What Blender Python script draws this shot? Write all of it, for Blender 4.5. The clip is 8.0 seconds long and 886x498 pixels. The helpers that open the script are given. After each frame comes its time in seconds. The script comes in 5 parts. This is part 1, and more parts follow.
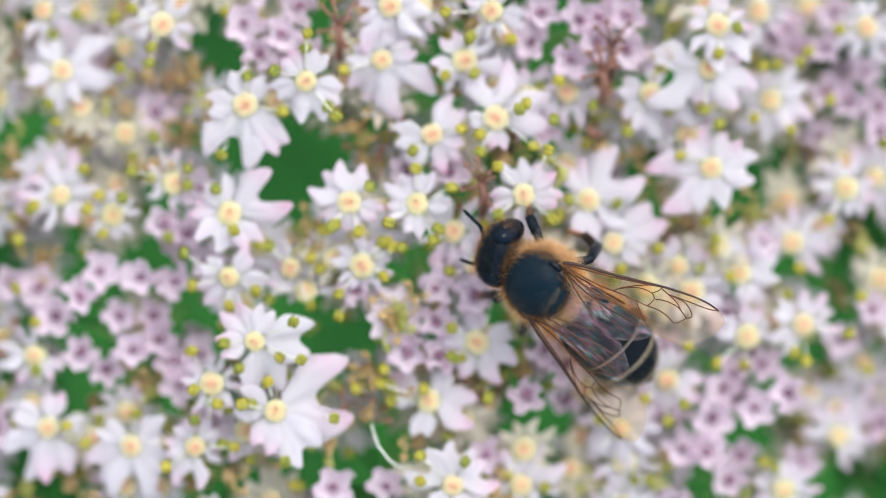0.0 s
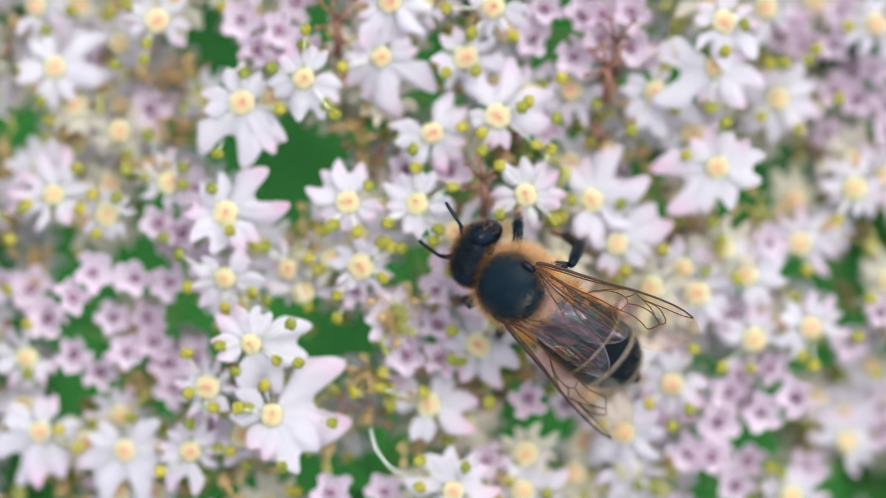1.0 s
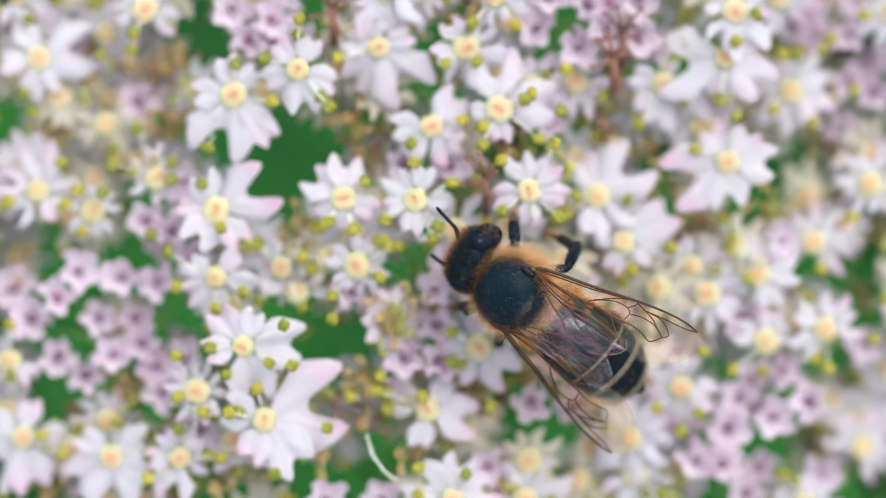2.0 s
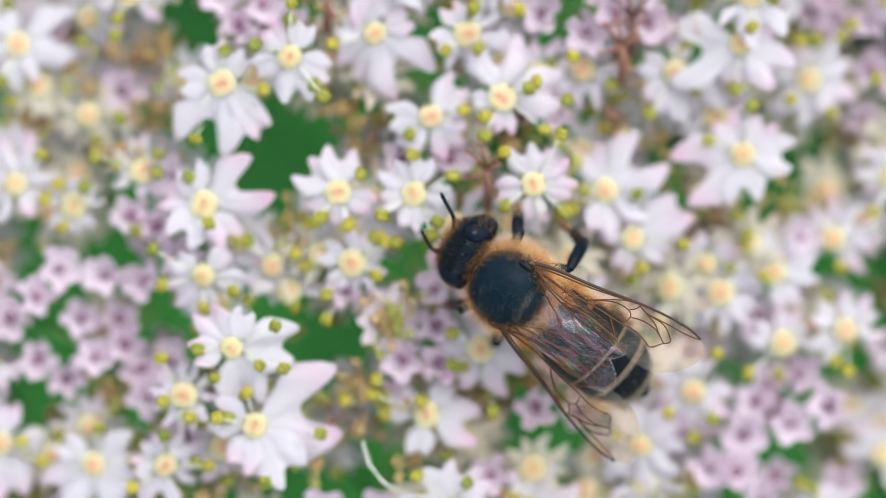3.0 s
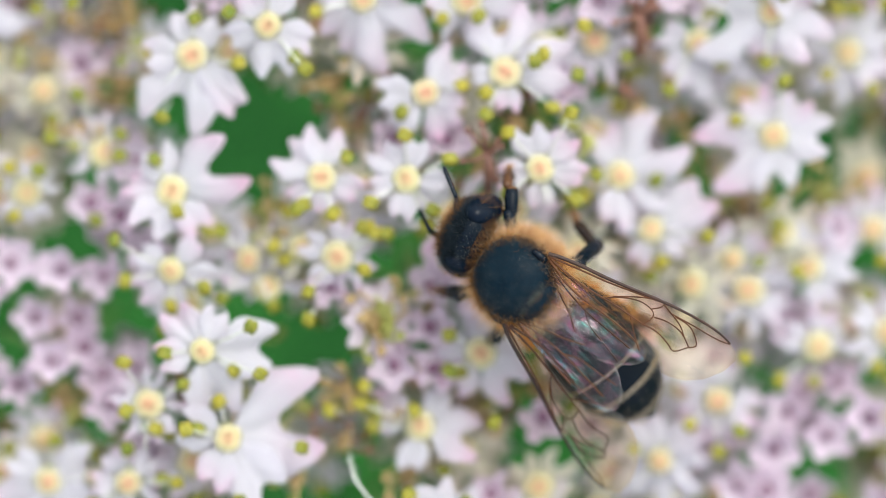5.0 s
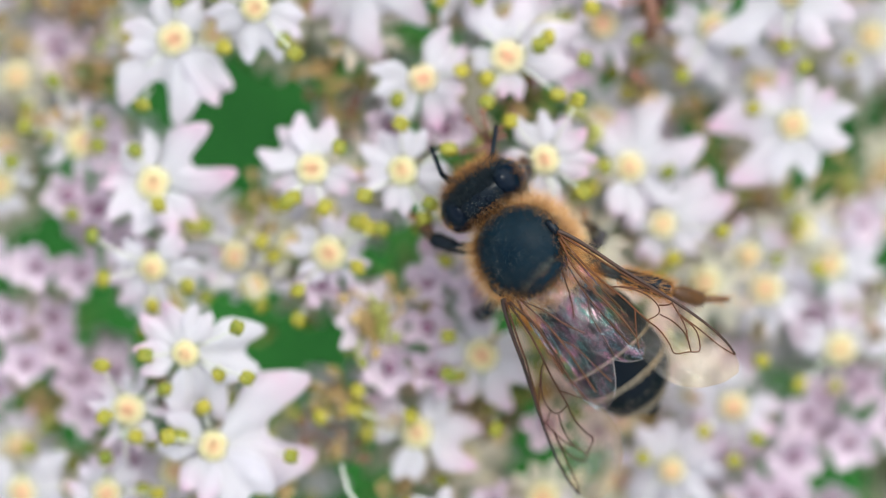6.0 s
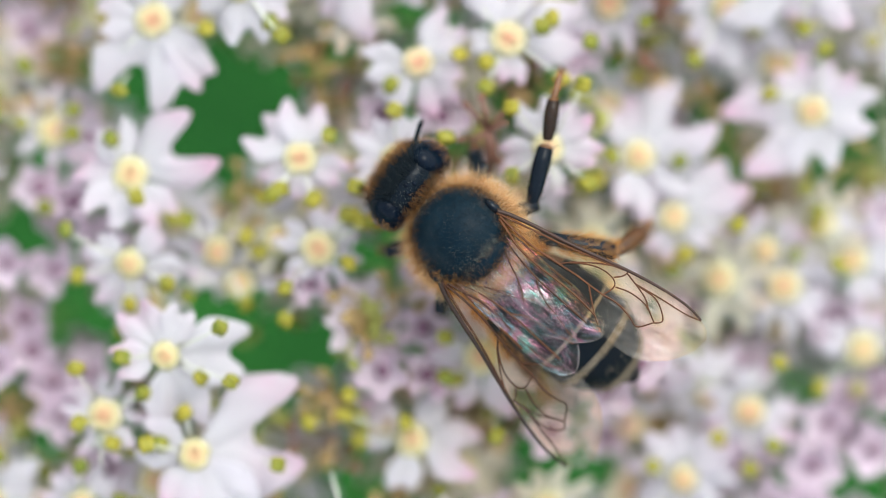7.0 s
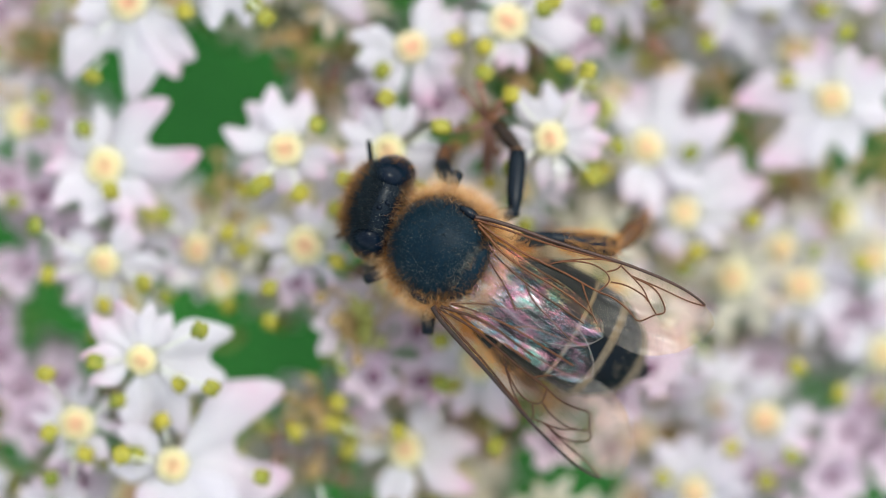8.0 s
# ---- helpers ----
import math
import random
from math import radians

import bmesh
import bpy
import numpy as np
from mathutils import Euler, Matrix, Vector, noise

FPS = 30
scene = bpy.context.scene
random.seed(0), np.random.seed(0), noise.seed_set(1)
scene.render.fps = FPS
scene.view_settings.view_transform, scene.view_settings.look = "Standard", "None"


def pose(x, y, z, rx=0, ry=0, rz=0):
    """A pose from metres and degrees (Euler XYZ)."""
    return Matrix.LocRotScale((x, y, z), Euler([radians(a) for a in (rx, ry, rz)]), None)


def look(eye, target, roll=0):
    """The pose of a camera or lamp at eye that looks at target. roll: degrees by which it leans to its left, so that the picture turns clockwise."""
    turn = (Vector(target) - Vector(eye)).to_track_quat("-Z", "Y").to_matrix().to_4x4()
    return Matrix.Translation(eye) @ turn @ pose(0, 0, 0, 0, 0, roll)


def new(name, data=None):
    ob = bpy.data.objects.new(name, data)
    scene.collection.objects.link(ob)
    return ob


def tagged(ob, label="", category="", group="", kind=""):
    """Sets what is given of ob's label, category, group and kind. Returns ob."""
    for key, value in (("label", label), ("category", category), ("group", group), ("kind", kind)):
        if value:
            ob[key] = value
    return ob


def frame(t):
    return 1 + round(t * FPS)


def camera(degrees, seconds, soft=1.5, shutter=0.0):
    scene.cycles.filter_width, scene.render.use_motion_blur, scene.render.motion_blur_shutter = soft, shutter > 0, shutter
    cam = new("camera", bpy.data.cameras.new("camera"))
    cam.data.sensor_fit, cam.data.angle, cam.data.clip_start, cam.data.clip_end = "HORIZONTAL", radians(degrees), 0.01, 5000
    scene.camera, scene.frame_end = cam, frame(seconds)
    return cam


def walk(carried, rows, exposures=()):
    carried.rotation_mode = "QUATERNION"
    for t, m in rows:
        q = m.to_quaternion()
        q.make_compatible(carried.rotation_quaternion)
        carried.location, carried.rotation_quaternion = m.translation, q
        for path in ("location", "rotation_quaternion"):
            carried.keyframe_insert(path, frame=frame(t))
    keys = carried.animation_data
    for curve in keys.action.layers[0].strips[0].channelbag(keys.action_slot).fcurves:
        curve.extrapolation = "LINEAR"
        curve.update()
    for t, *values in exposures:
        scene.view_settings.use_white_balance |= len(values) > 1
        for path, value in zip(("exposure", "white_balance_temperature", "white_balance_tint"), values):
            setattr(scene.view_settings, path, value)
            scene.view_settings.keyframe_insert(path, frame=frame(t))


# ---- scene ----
H = 1.0           # height of the flower head above the ground
BEE_Z = 0.0036    # the bee's chest above the plane of the florets
MM = 0.001

cam = camera(8.0, 8.0, soft=0.8)
PATH = [
    (0.0, pose(-0.00009, 0.00041, H + 0.35416, 0, 0, -0.17)),
    (0.5, pose(-0.00012, 0.00044, H + 0.35135, 0, 0, -0.13)),
    (1.0, pose(-0.00011, 0.00046, H + 0.34694, 0, 0, -0.08)),
    (1.5, pose(-0.00009, 0.00043, H + 0.34086, 0, 0, -0.07)),
    (3.0, pose(-0.00008, 0.00019, H + 0.31650, 0, 0, -0.05)),
    (3.5, pose(-0.00004, 0.00012, H + 0.30812, 0, 0, -0.02)),
    (4.0, pose(-0.00000, -0.00000, H + 0.29978, 0, 0, 0.00)),
    (4.5, pose(0.00006, -0.00009, H + 0.29137, 0, 0, 0.02)),
    (6.0, pose(0.00017, -0.00034, H + 0.26620, 0, 0, 0.03)),
    (6.5, pose(0.00023, -0.00043, H + 0.25769, 0, 0, 0.00)),
    (7.0, pose(0.00030, -0.00055, H + 0.24969, 0, 0, -0.02)),
    (7.5, pose(0.00039, -0.00061, H + 0.24153, 0, 0, -0.03)),
    (8.0, pose(0.00048, -0.00065, H + 0.23377, 0, 0, -0.04)),
]
walk(cam, PATH, exposures=[(0.0, 0.21, 6310.0, 7.4), (8.0, 0.21, 6400.0, 2.4)])

# ---- light: bright overcast sky ----
world = bpy.data.worlds.new("overcast")
scene.world = world
world.use_nodes = True
wn = world.node_tree
sky = wn.nodes.new("ShaderNodeTexSky")
sky.sky_type = "NISHITA"
sky.sun_disc = False
sky.sun_elevation, sky.sun_rotation = radians(58), radians(35)
sky.air_density, sky.dust_density = 1.6, 3.0
wn.nodes["Background"].inputs["Strength"].default_value = 0.30
cloud = wn.nodes.new("ShaderNodeHueSaturation")   # cloud cover takes most of the blue
cloud.inputs["Saturation"].default_value = 0.30
wn.links.new(sky.outputs[0], cloud.inputs["Color"])
wn.links.new(cloud.outputs[0], wn.nodes["Background"].inputs["Color"])
sun = new("sun", bpy.data.lights.new("sun", "SUN"))
sun.data.energy, sun.data.angle, sun.data.color = 0.5, radians(11), (1.0, 0.95, 0.90)
sun.matrix_world = look((0.35, 0.55, 2.0), (0, 0, 1.0))


# ---- materials ----
class Nodes:
    """A short way to write a node material."""

    def __init__(self, name):
        self.mat = bpy.data.materials.new(name)
        self.mat.use_nodes = True
        self.tree = self.mat.node_tree
        self.bsdf = self.tree.nodes["Principled BSDF"]
        self.exit = self.tree.nodes["Material Output"]

    def add(self, kind, **values):
        n = self.tree.nodes.new("ShaderNode" + kind)
        for key, value in values.items():
            n.inputs[key.replace("_", " ")].default_value = value
        return n

    def link(self, a, b):
        self.tree.links.new(a, b)

    def noise(self, scale, detail=3.0):
        n = self.add("TexNoise", Scale=scale, Detail=detail)
        self.link(self.add("TexCoord").outputs["Object"], n.inputs["Vector"])
        return n

    def ramp(self, source, *stops):
        n = self.tree.nodes.new("ShaderNodeValToRGB")
        e = n.color_ramp.elements
        while len(e) < len(stops):
            e.new(0.5)
        for k, (at, colour) in enumerate(stops):
            e[k].position, e[k].color = at, (*colour, 1)
        self.link(source, n.inputs["Fac"])
        return n.outputs["Color"]

    def mix(self, fac, a, b, mode="MIX"):
        n = self.tree.nodes.new("ShaderNodeMix")
        n.data_type, n.blend_type = "RGBA", mode
        for where, v in ((0, fac), (6, a), (7, b)):
            if isinstance(v, (int, float)):
                n.inputs[where].default_value = v
            elif isinstance(v, tuple):
                n.inputs[where].default_value = (*v, 1)
            else:
                self.link(v, n.inputs[where])
        return n.outputs[2]

    def times(self, source, factor):
        n = self.tree.nodes.new("ShaderNodeMath")
        n.operation = "MULTIPLY"
        n.inputs[1].default_value = factor
        self.link(source, n.inputs[0])
        return n.outputs[0]

    def bump(self, source, strength, distance):
        n = self.add("Bump", Strength=strength, Distance=distance)
        self.link(source, n.inputs["Height"])
        self.link(n.outputs[0], self.bsdf.inputs["Normal"])

    def base(self, socket, rough=0.5, spec=0.5):
        self.link(socket, self.bsdf.inputs["Base Color"])
        self.bsdf.inputs["Roughness"].default_value = rough
        self.bsdf.inputs["Specular IOR Level"].default_value = spec
        return self.mat


def through_light(n, colour, share):
    """Lets a share of the light through a thin leaf or petal."""
    t = n.add("BsdfTranslucent")
    n.link(colour, t.inputs["Color"])
    m = n.add("MixShader", Fac=share)
    n.link(n.bsdf.outputs[0], m.inputs[1])
    n.link(t.outputs[0], m.inputs[2])
    n.link(m.outputs[0], n.exit.inputs["Surface"])


def petal_material(name, white, blush, amount):
    n = Nodes(name)
    c = n.tree.nodes.new("ShaderNodeSeparateXYZ")
    n.link(n.add("TexCoord").outputs["Object"], c.inputs[0])
    length = n.ramp(n.times(c.outputs["X"], 800.0), (0.18, (0, 0, 0)), (0.80, (1, 1, 1)))
    spots = n.ramp(n.noise(1500).outputs["Fac"], (0.30, (0, 0, 0)), (0.65, (1, 1, 1)))
    each = n.add("ObjectInfo").outputs["Random"]
    pick = n.ramp(each, (0.25, (0.05, 0.05, 0.05)), (1.0, (amount, amount, amount)))
    fac = n.mix(1.0, n.mix(1.0, length, spots, "MULTIPLY"), pick, "MULTIPLY")
    colour = n.mix(fac, white, blush)
    veins = n.add("TexWave", Scale=1400.0, Distortion=2.0, Detail=2.0)
    veins.bands_direction = "Y"
    n.link(n.add("TexCoord").outputs["Object"], veins.inputs["Vector"])
    n.bump(n.mix(0.5, veins.outputs["Fac"], n.noise(1100, 4).outputs["Fac"]), 0.35, 0.00005)
    n.base(colour, 0.62, 0.2)
    through_light(n, colour, 0.63)
    return n.mat


def speckled(name, dark, light, scale, rough=0.5, spec=0.5, by_island=False, bump=0.3):
    """Two tones that vary over the surface and from piece to piece."""
    n = Nodes(name)
    grain = n.noise(scale, 4.0)
    if by_island:
        vary = n.tree.nodes.new("ShaderNodeNewGeometry").outputs["Random Per Island"]
    else:
        vary = n.add("ObjectInfo").outputs["Random"]
    f = n.ramp(grain.outputs["Fac"], (0.3, (0, 0, 0)), (0.7, (1, 1, 1)))
    f = n.mix(0.55, f, n.ramp(vary, (0.0, (0, 0, 0)), (1.0, (1, 1, 1))))
    colour = n.mix(f, dark, light)
    if bump:
        n.bump(grain.outputs["Fac"], bump, 0.1 / scale)
    n.base(colour, rough, spec)
    return n.mat


WHITE = petal_material("white_petal", (0.805, 0.775, 0.82), (0.86, 0.61, 0.75), 1.0)
# beige variant of the white petal, given at random to some lower florets
BEIGE = petal_material("beige_petal", (0.77, 0.735, 0.64), (0.76, 0.57, 0.50), 0.8)
MAUVE = petal_material("mauve_petal", (0.90, 0.82, 0.88), (0.88, 0.68, 0.80), 0.6)


def disc_material():
    n = Nodes("nectar_disc")
    g = n.tree.nodes.new("ShaderNodeVectorMath")
    g.operation = "LENGTH"
    flat = n.tree.nodes.new("ShaderNodeVectorMath")
    flat.operation = "MULTIPLY"
    flat.inputs[1].default_value = (1, 1, 0)
    n.link(n.add("TexCoord").outputs["Object"], flat.inputs[0])
    n.link(flat.outputs[0], g.inputs[0])
    rings = n.ramp(n.times(g.outputs["Value"], 1000.0), (0.0, (0.56, 0.24, 0.16)), (0.20, (0.55, 0.31, 0.19)), (0.40, (0.51, 0.40, 0.23)), (0.58, (0.48, 0.43, 0.26)), (0.74, (0.57, 0.55, 0.40)))
    green = n.mix(n.add("ObjectInfo").outputs["Random"], rings, (0.46, 0.45, 0.20))
    colour = n.mix(0.35, rings, green)
    n.bump(n.noise(4000).outputs["Fac"], 0.5, 0.00004)
    return n.base(colour, 0.45, 0.25)


DISC = disc_material()
DARK_DISC = speckled("dried_purple_disc", (0.12, 0.05, 0.09), (0.34, 0.18, 0.27), 2500)
ANTHER = speckled("anther", (0.085, 0.13, 0.006), (0.38, 0.30, 0.022), 3000, 0.5)
FILAMENT = speckled("filament", (0.56, 0.56, 0.46), (0.70, 0.68, 0.64), 900, 0.5)
STALK = speckled("pale_green_stalk", (0.22, 0.34, 0.10), (0.48, 0.54, 0.24), 500, 0.5)
OCHRE = speckled("ochre_ovary", (0.28, 0.18, 0.07), (0.50, 0.36, 0.18), 2600, 0.8, 0.2)
OLIVE = speckled("olive_ovary", (0.22, 0.24, 0.05), (0.46, 0.43, 0.15), 2600, 0.8, 0.2)
RUST = speckled("withered_stamen", (0.07, 0.032, 0.028), (0.27, 0.12, 0.075), 1500, 0.6)


def leaf_material():
    n = Nodes("hogweed_leaf")
    # soft shading over the leaves is put into the colour as dark zones
    a = n.ramp(n.noise(110, 3).outputs["Fac"], (0.32, (0.004, 0.036, 0.008)), (0.68, (0.034, 0.165, 0.026)))
    colour = n.mix(0.25, a, n.ramp(n.noise(160, 4).outputs["Fac"], (0.3, (0.014, 0.085, 0.014)), (0.7, (0.03, 0.15, 0.026))))
    n.bump(n.noise(120).outputs["Fac"], 0.25, 0.002)
    n.base(colour, 0.7, 0.12)
    through_light(n, colour, 0.3)
    return n.mat


LEAF = leaf_material()
RAY = speckled("flower_ray", (0.025, 0.14, 0.025), (0.045, 0.20, 0.035), 60, 0.7, 0.1)
STEM = speckled("hogweed_stem", (0.02, 0.13, 0.025), (0.04, 0.18, 0.04), 60, 0.55)
GROUND = speckled("meadow_ground", (0.02, 0.06, 0.012), (0.06, 0.14, 0.03), 6, 0.9, 0.2)

CHITIN = speckled("black_chitin", (0.002, 0.004, 0.008), (0.004, 0.009, 0.017), 2500, 0.18, 0.13)
SHELL = speckled("dull_black_chitin", (0.001, 0.007, 0.014), (0.004, 0.016, 0.028), 6000, 0.36, 0.07, bump=0.8)
TERGITE = speckled("abdomen_plate", (0.003, 0.005, 0.008), (0.005, 0.008, 0.013), 1800, 0.28, 0.06)
AMBER = speckled("amber_plate", (0.06, 0.022, 0.008), (0.20, 0.08, 0.022), 1500, 0.35, 0.5)
PALE_BAND = speckled("pale_felt_band", (0.05, 0.043, 0.036), (0.17, 0.14, 0.11), 9000, 0.8, 0.2)
FELT = speckled("grey_felt", (0.12, 0.105, 0.085), (0.38, 0.32, 0.25), 900, 0.6, 0.1, True, 0)
OCHRE_FUR = speckled("ochre_fur", (0.30, 0.115, 0.03), (0.82, 0.42, 0.14), 900, 0.6, 0.1, True, 0)
PALE_FUR = speckled("pale_fur", (0.62, 0.37, 0.18), (0.92, 0.70, 0.46), 900, 0.6, 0.1, True, 0)
BROWN_FUR = speckled("brown_fur", (0.05, 0.022, 0.010), (0.34, 0.16, 0.055), 900, 0.6, 0.1, True, 0)
DARK_FUR = speckled("dark_fur", (0.002, 0.004, 0.006), (0.022, 0.034, 0.045), 900, 0.5, 0.15, True, 0)
GREY_DOWN = speckled("grey_down", (0.13, 0.14, 0.135), (0.56, 0.52, 0.42), 900, 0.6, 0.1, True, 0)
SKULL_SHELL = speckled("pitted_black_chitin", (0.002, 0.004, 0.008), (0.005, 0.010, 0.017), 5000, 0.20, 0.11, bump=1.0)
DARK_HEEL = speckled("dark_brown_heel", (0.006, 0.005, 0.005), (0.028, 0.013, 0.007), 1500, 0.25, 0.2)
HEEL = speckled("brown_heel", (0.03, 0.013, 0.006), (0.11, 0.042, 0.014), 1500, 0.4, 0.4)
VEIN = speckled("wing_vein", (0.03, 0.011, 0.006), (0.13, 0.045, 0.016), 700, 0.5, 0.2)
MARGIN = speckled("pale_wing_rim", (0.30, 0.26, 0.25), (0.55, 0.50, 0.48), 700, 0.35, 0.5)
COSTA = speckled("leading_wing_vein", (0.010, 0.006, 0.006), (0.050, 0.018, 0.010), 700, 0.4, 0.3)


def eye_material():
    n = Nodes("compound_eye")
    v = n.add("TexVoronoi", Scale=26000.0)
    n.link(n.add("TexCoord").outputs["Object"], v.inputs["Vector"])
    n.bump(v.outputs["Distance"], 0.2, 0.00001)
    return n.base(n.ramp(n.noise(900).outputs["Fac"], (0.3, (0.001, 0.003, 0.008)), (0.7, (0.003, 0.008, 0.018))), 0.12, 0.10)


EYE = eye_material()


def membrane_material(name, tint, sheen, least, rough, play, root, milk):
    """Thin clear film: an amber tint, a white veil for fine hair and sky gloss, and a ribbed gloss with painted
    streaks and interference colours.
    """
    n = Nodes(name)
    n.tree.nodes.remove(n.bsdf)
    clear = n.add("BsdfTransparent")
    n.link(n.ramp(n.noise(350, 2).outputs["Fac"], (0.3, tint), (0.75, tuple(min(1, c + 0.06) for c in tint))), clear.inputs["Color"])

    def streaks(along, across, detail):
        m = n.add("Mapping", Scale=(along, across, across))
        n.link(n.add("TexCoord").outputs["Object"], m.inputs["Vector"])
        t = n.add("TexNoise", Scale=1.0, Detail=detail)
        n.link(m.outputs[0], t.inputs["Vector"])
        return t.outputs["Fac"]

    axis = n.tree.nodes.new("ShaderNodeSeparateXYZ")
    n.link(n.add("TexCoord").outputs["Object"], axis.inputs[0])
    fringe = n.ramp(n.times(axis.outputs["X"], 100.0), (0.50, (root, root, root)), (0.78, (1, 1, 1)))
    # white veil: fine wing hair, also standing in for the sky's milky gloss
    hair = n.add("BsdfTranslucent", Color=(0.93, 0.86, 0.84, 1))
    down = n.add("BsdfDiffuse", Color=(0.93, 0.86, 0.84, 1))
    fuzz = n.add("MixShader", Fac=0.5)
    n.link(hair.outputs[0], fuzz.inputs[1])
    n.link(down.outputs[0], fuzz.inputs[2])
    veil = n.add("MixShader")
    veil_grain = n.ramp(n.noise(9000, 2).outputs["Fac"], (0.35, (0.5, 0.5, 0.5)), (0.65, (1, 1, 1)))
    n.link(n.times(n.mix(1.0, fringe, veil_grain, "MULTIPLY"), milk), veil.inputs[0])
    n.link(clear.outputs[0], veil.inputs[1])
    n.link(fuzz.outputs[0], veil.inputs[2])
    film = n.ramp(n.mix(0.30, n.noise(650, 1.5).outputs["Fac"], streaks(500, 5200, 2)), *play)
    gloss = n.add("BsdfGlossy", Roughness=rough)
    n.link(film, gloss.inputs["Color"])
    b = n.add("Bump", Strength=1.0, Distance=0.00012)
    n.link(streaks(1200, 5200, 3), b.inputs["Height"])
    n.link(b.outputs[0], gloss.inputs["Normal"])
    # streaks and zones of stronger gloss are painted highlights; the sky is even
    ribs = n.ramp(streaks(420, 5600, 3), (0.36, (least, least, least)), (0.62, (sheen, sheen, sheen)))
    zones = n.ramp(n.noise(520, 2).outputs["Fac"], (0.40, (0.22, 0.22, 0.22)), (0.64, (1, 1, 1)))
    grain = n.ramp(n.noise(12000, 2).outputs["Fac"], (0.35, (0.5, 0.5, 0.5)), (0.65, (1, 1, 1)))
    patchy = n.mix(1.0, n.mix(1.0, ribs, zones, "MULTIPLY"), grain, "MULTIPLY")
    mix = n.add("MixShader")
    n.link(n.mix(1.0, patchy, fringe, "MULTIPLY"), mix.inputs[0])
    n.link(veil.outputs[0], mix.inputs[1])
    n.link(gloss.outputs[0], mix.inputs[2])
    n.link(mix.outputs[0], n.exit.inputs["Surface"])
    return n.mat


RAINBOW = ((0.34, (0.80, 0.74, 0.78)), (0.41, (0.20, 0.66, 0.58)), (0.46, (0.80, 0.80, 0.82)), (0.50, (0.92, 0.30, 0.52)), (0.55, (0.74, 0.66, 0.74)), (0.59, (0.22, 0.56, 0.66)), (0.65, (0.92, 0.42, 0.62)), (0.72, (0.85, 0.85, 0.9)))
GOLD = ((0.30, (0.95, 0.84, 0.70)), (0.5, (0.95, 0.92, 0.90)), (0.60, (0.95, 0.82, 0.84)), (0.70, (0.84, 0.90, 0.95)))
FOREWING = membrane_material("forewing_film", (0.95, 0.82, 0.60), 0.15, 0.03, 0.40, GOLD, 0.15, 0.13)
HINDWING = membrane_material("hindwing_film", (0.86, 0.83, 0.82), 0.30, 0.045, 0.26, RAINBOW, 1.0, 0.03)


# ---- building helpers (shapes in millimetres) ----
def mesh(name, verts, faces, mats, which=None, smooth=True):
    me = bpy.data.meshes.new(name)
    me.from_pydata([(x * MM, y * MM, z * MM) for x, y, z in verts], [], faces)
    for m in mats:
        me.materials.append(m)
    if which is not None:
        me.polygons.foreach_set("material_index", which)
    me.polygons.foreach_set("use_smooth", [smooth] * len(me.polygons))
    me.update()
    return me


def put(name, data, parent=None, m=None, label=""):
    ob = new(name, data)
    ob.parent = parent
    if m is not None:
        ob.matrix_basis = m
    return tagged(ob, label)


def at(x, y, z, rx=0, ry=0, rz=0, s=1.0):
    return pose(x * MM, y * MM, z * MM, rx, ry, rz) @ Matrix.Diagonal((s, s, s, 1))


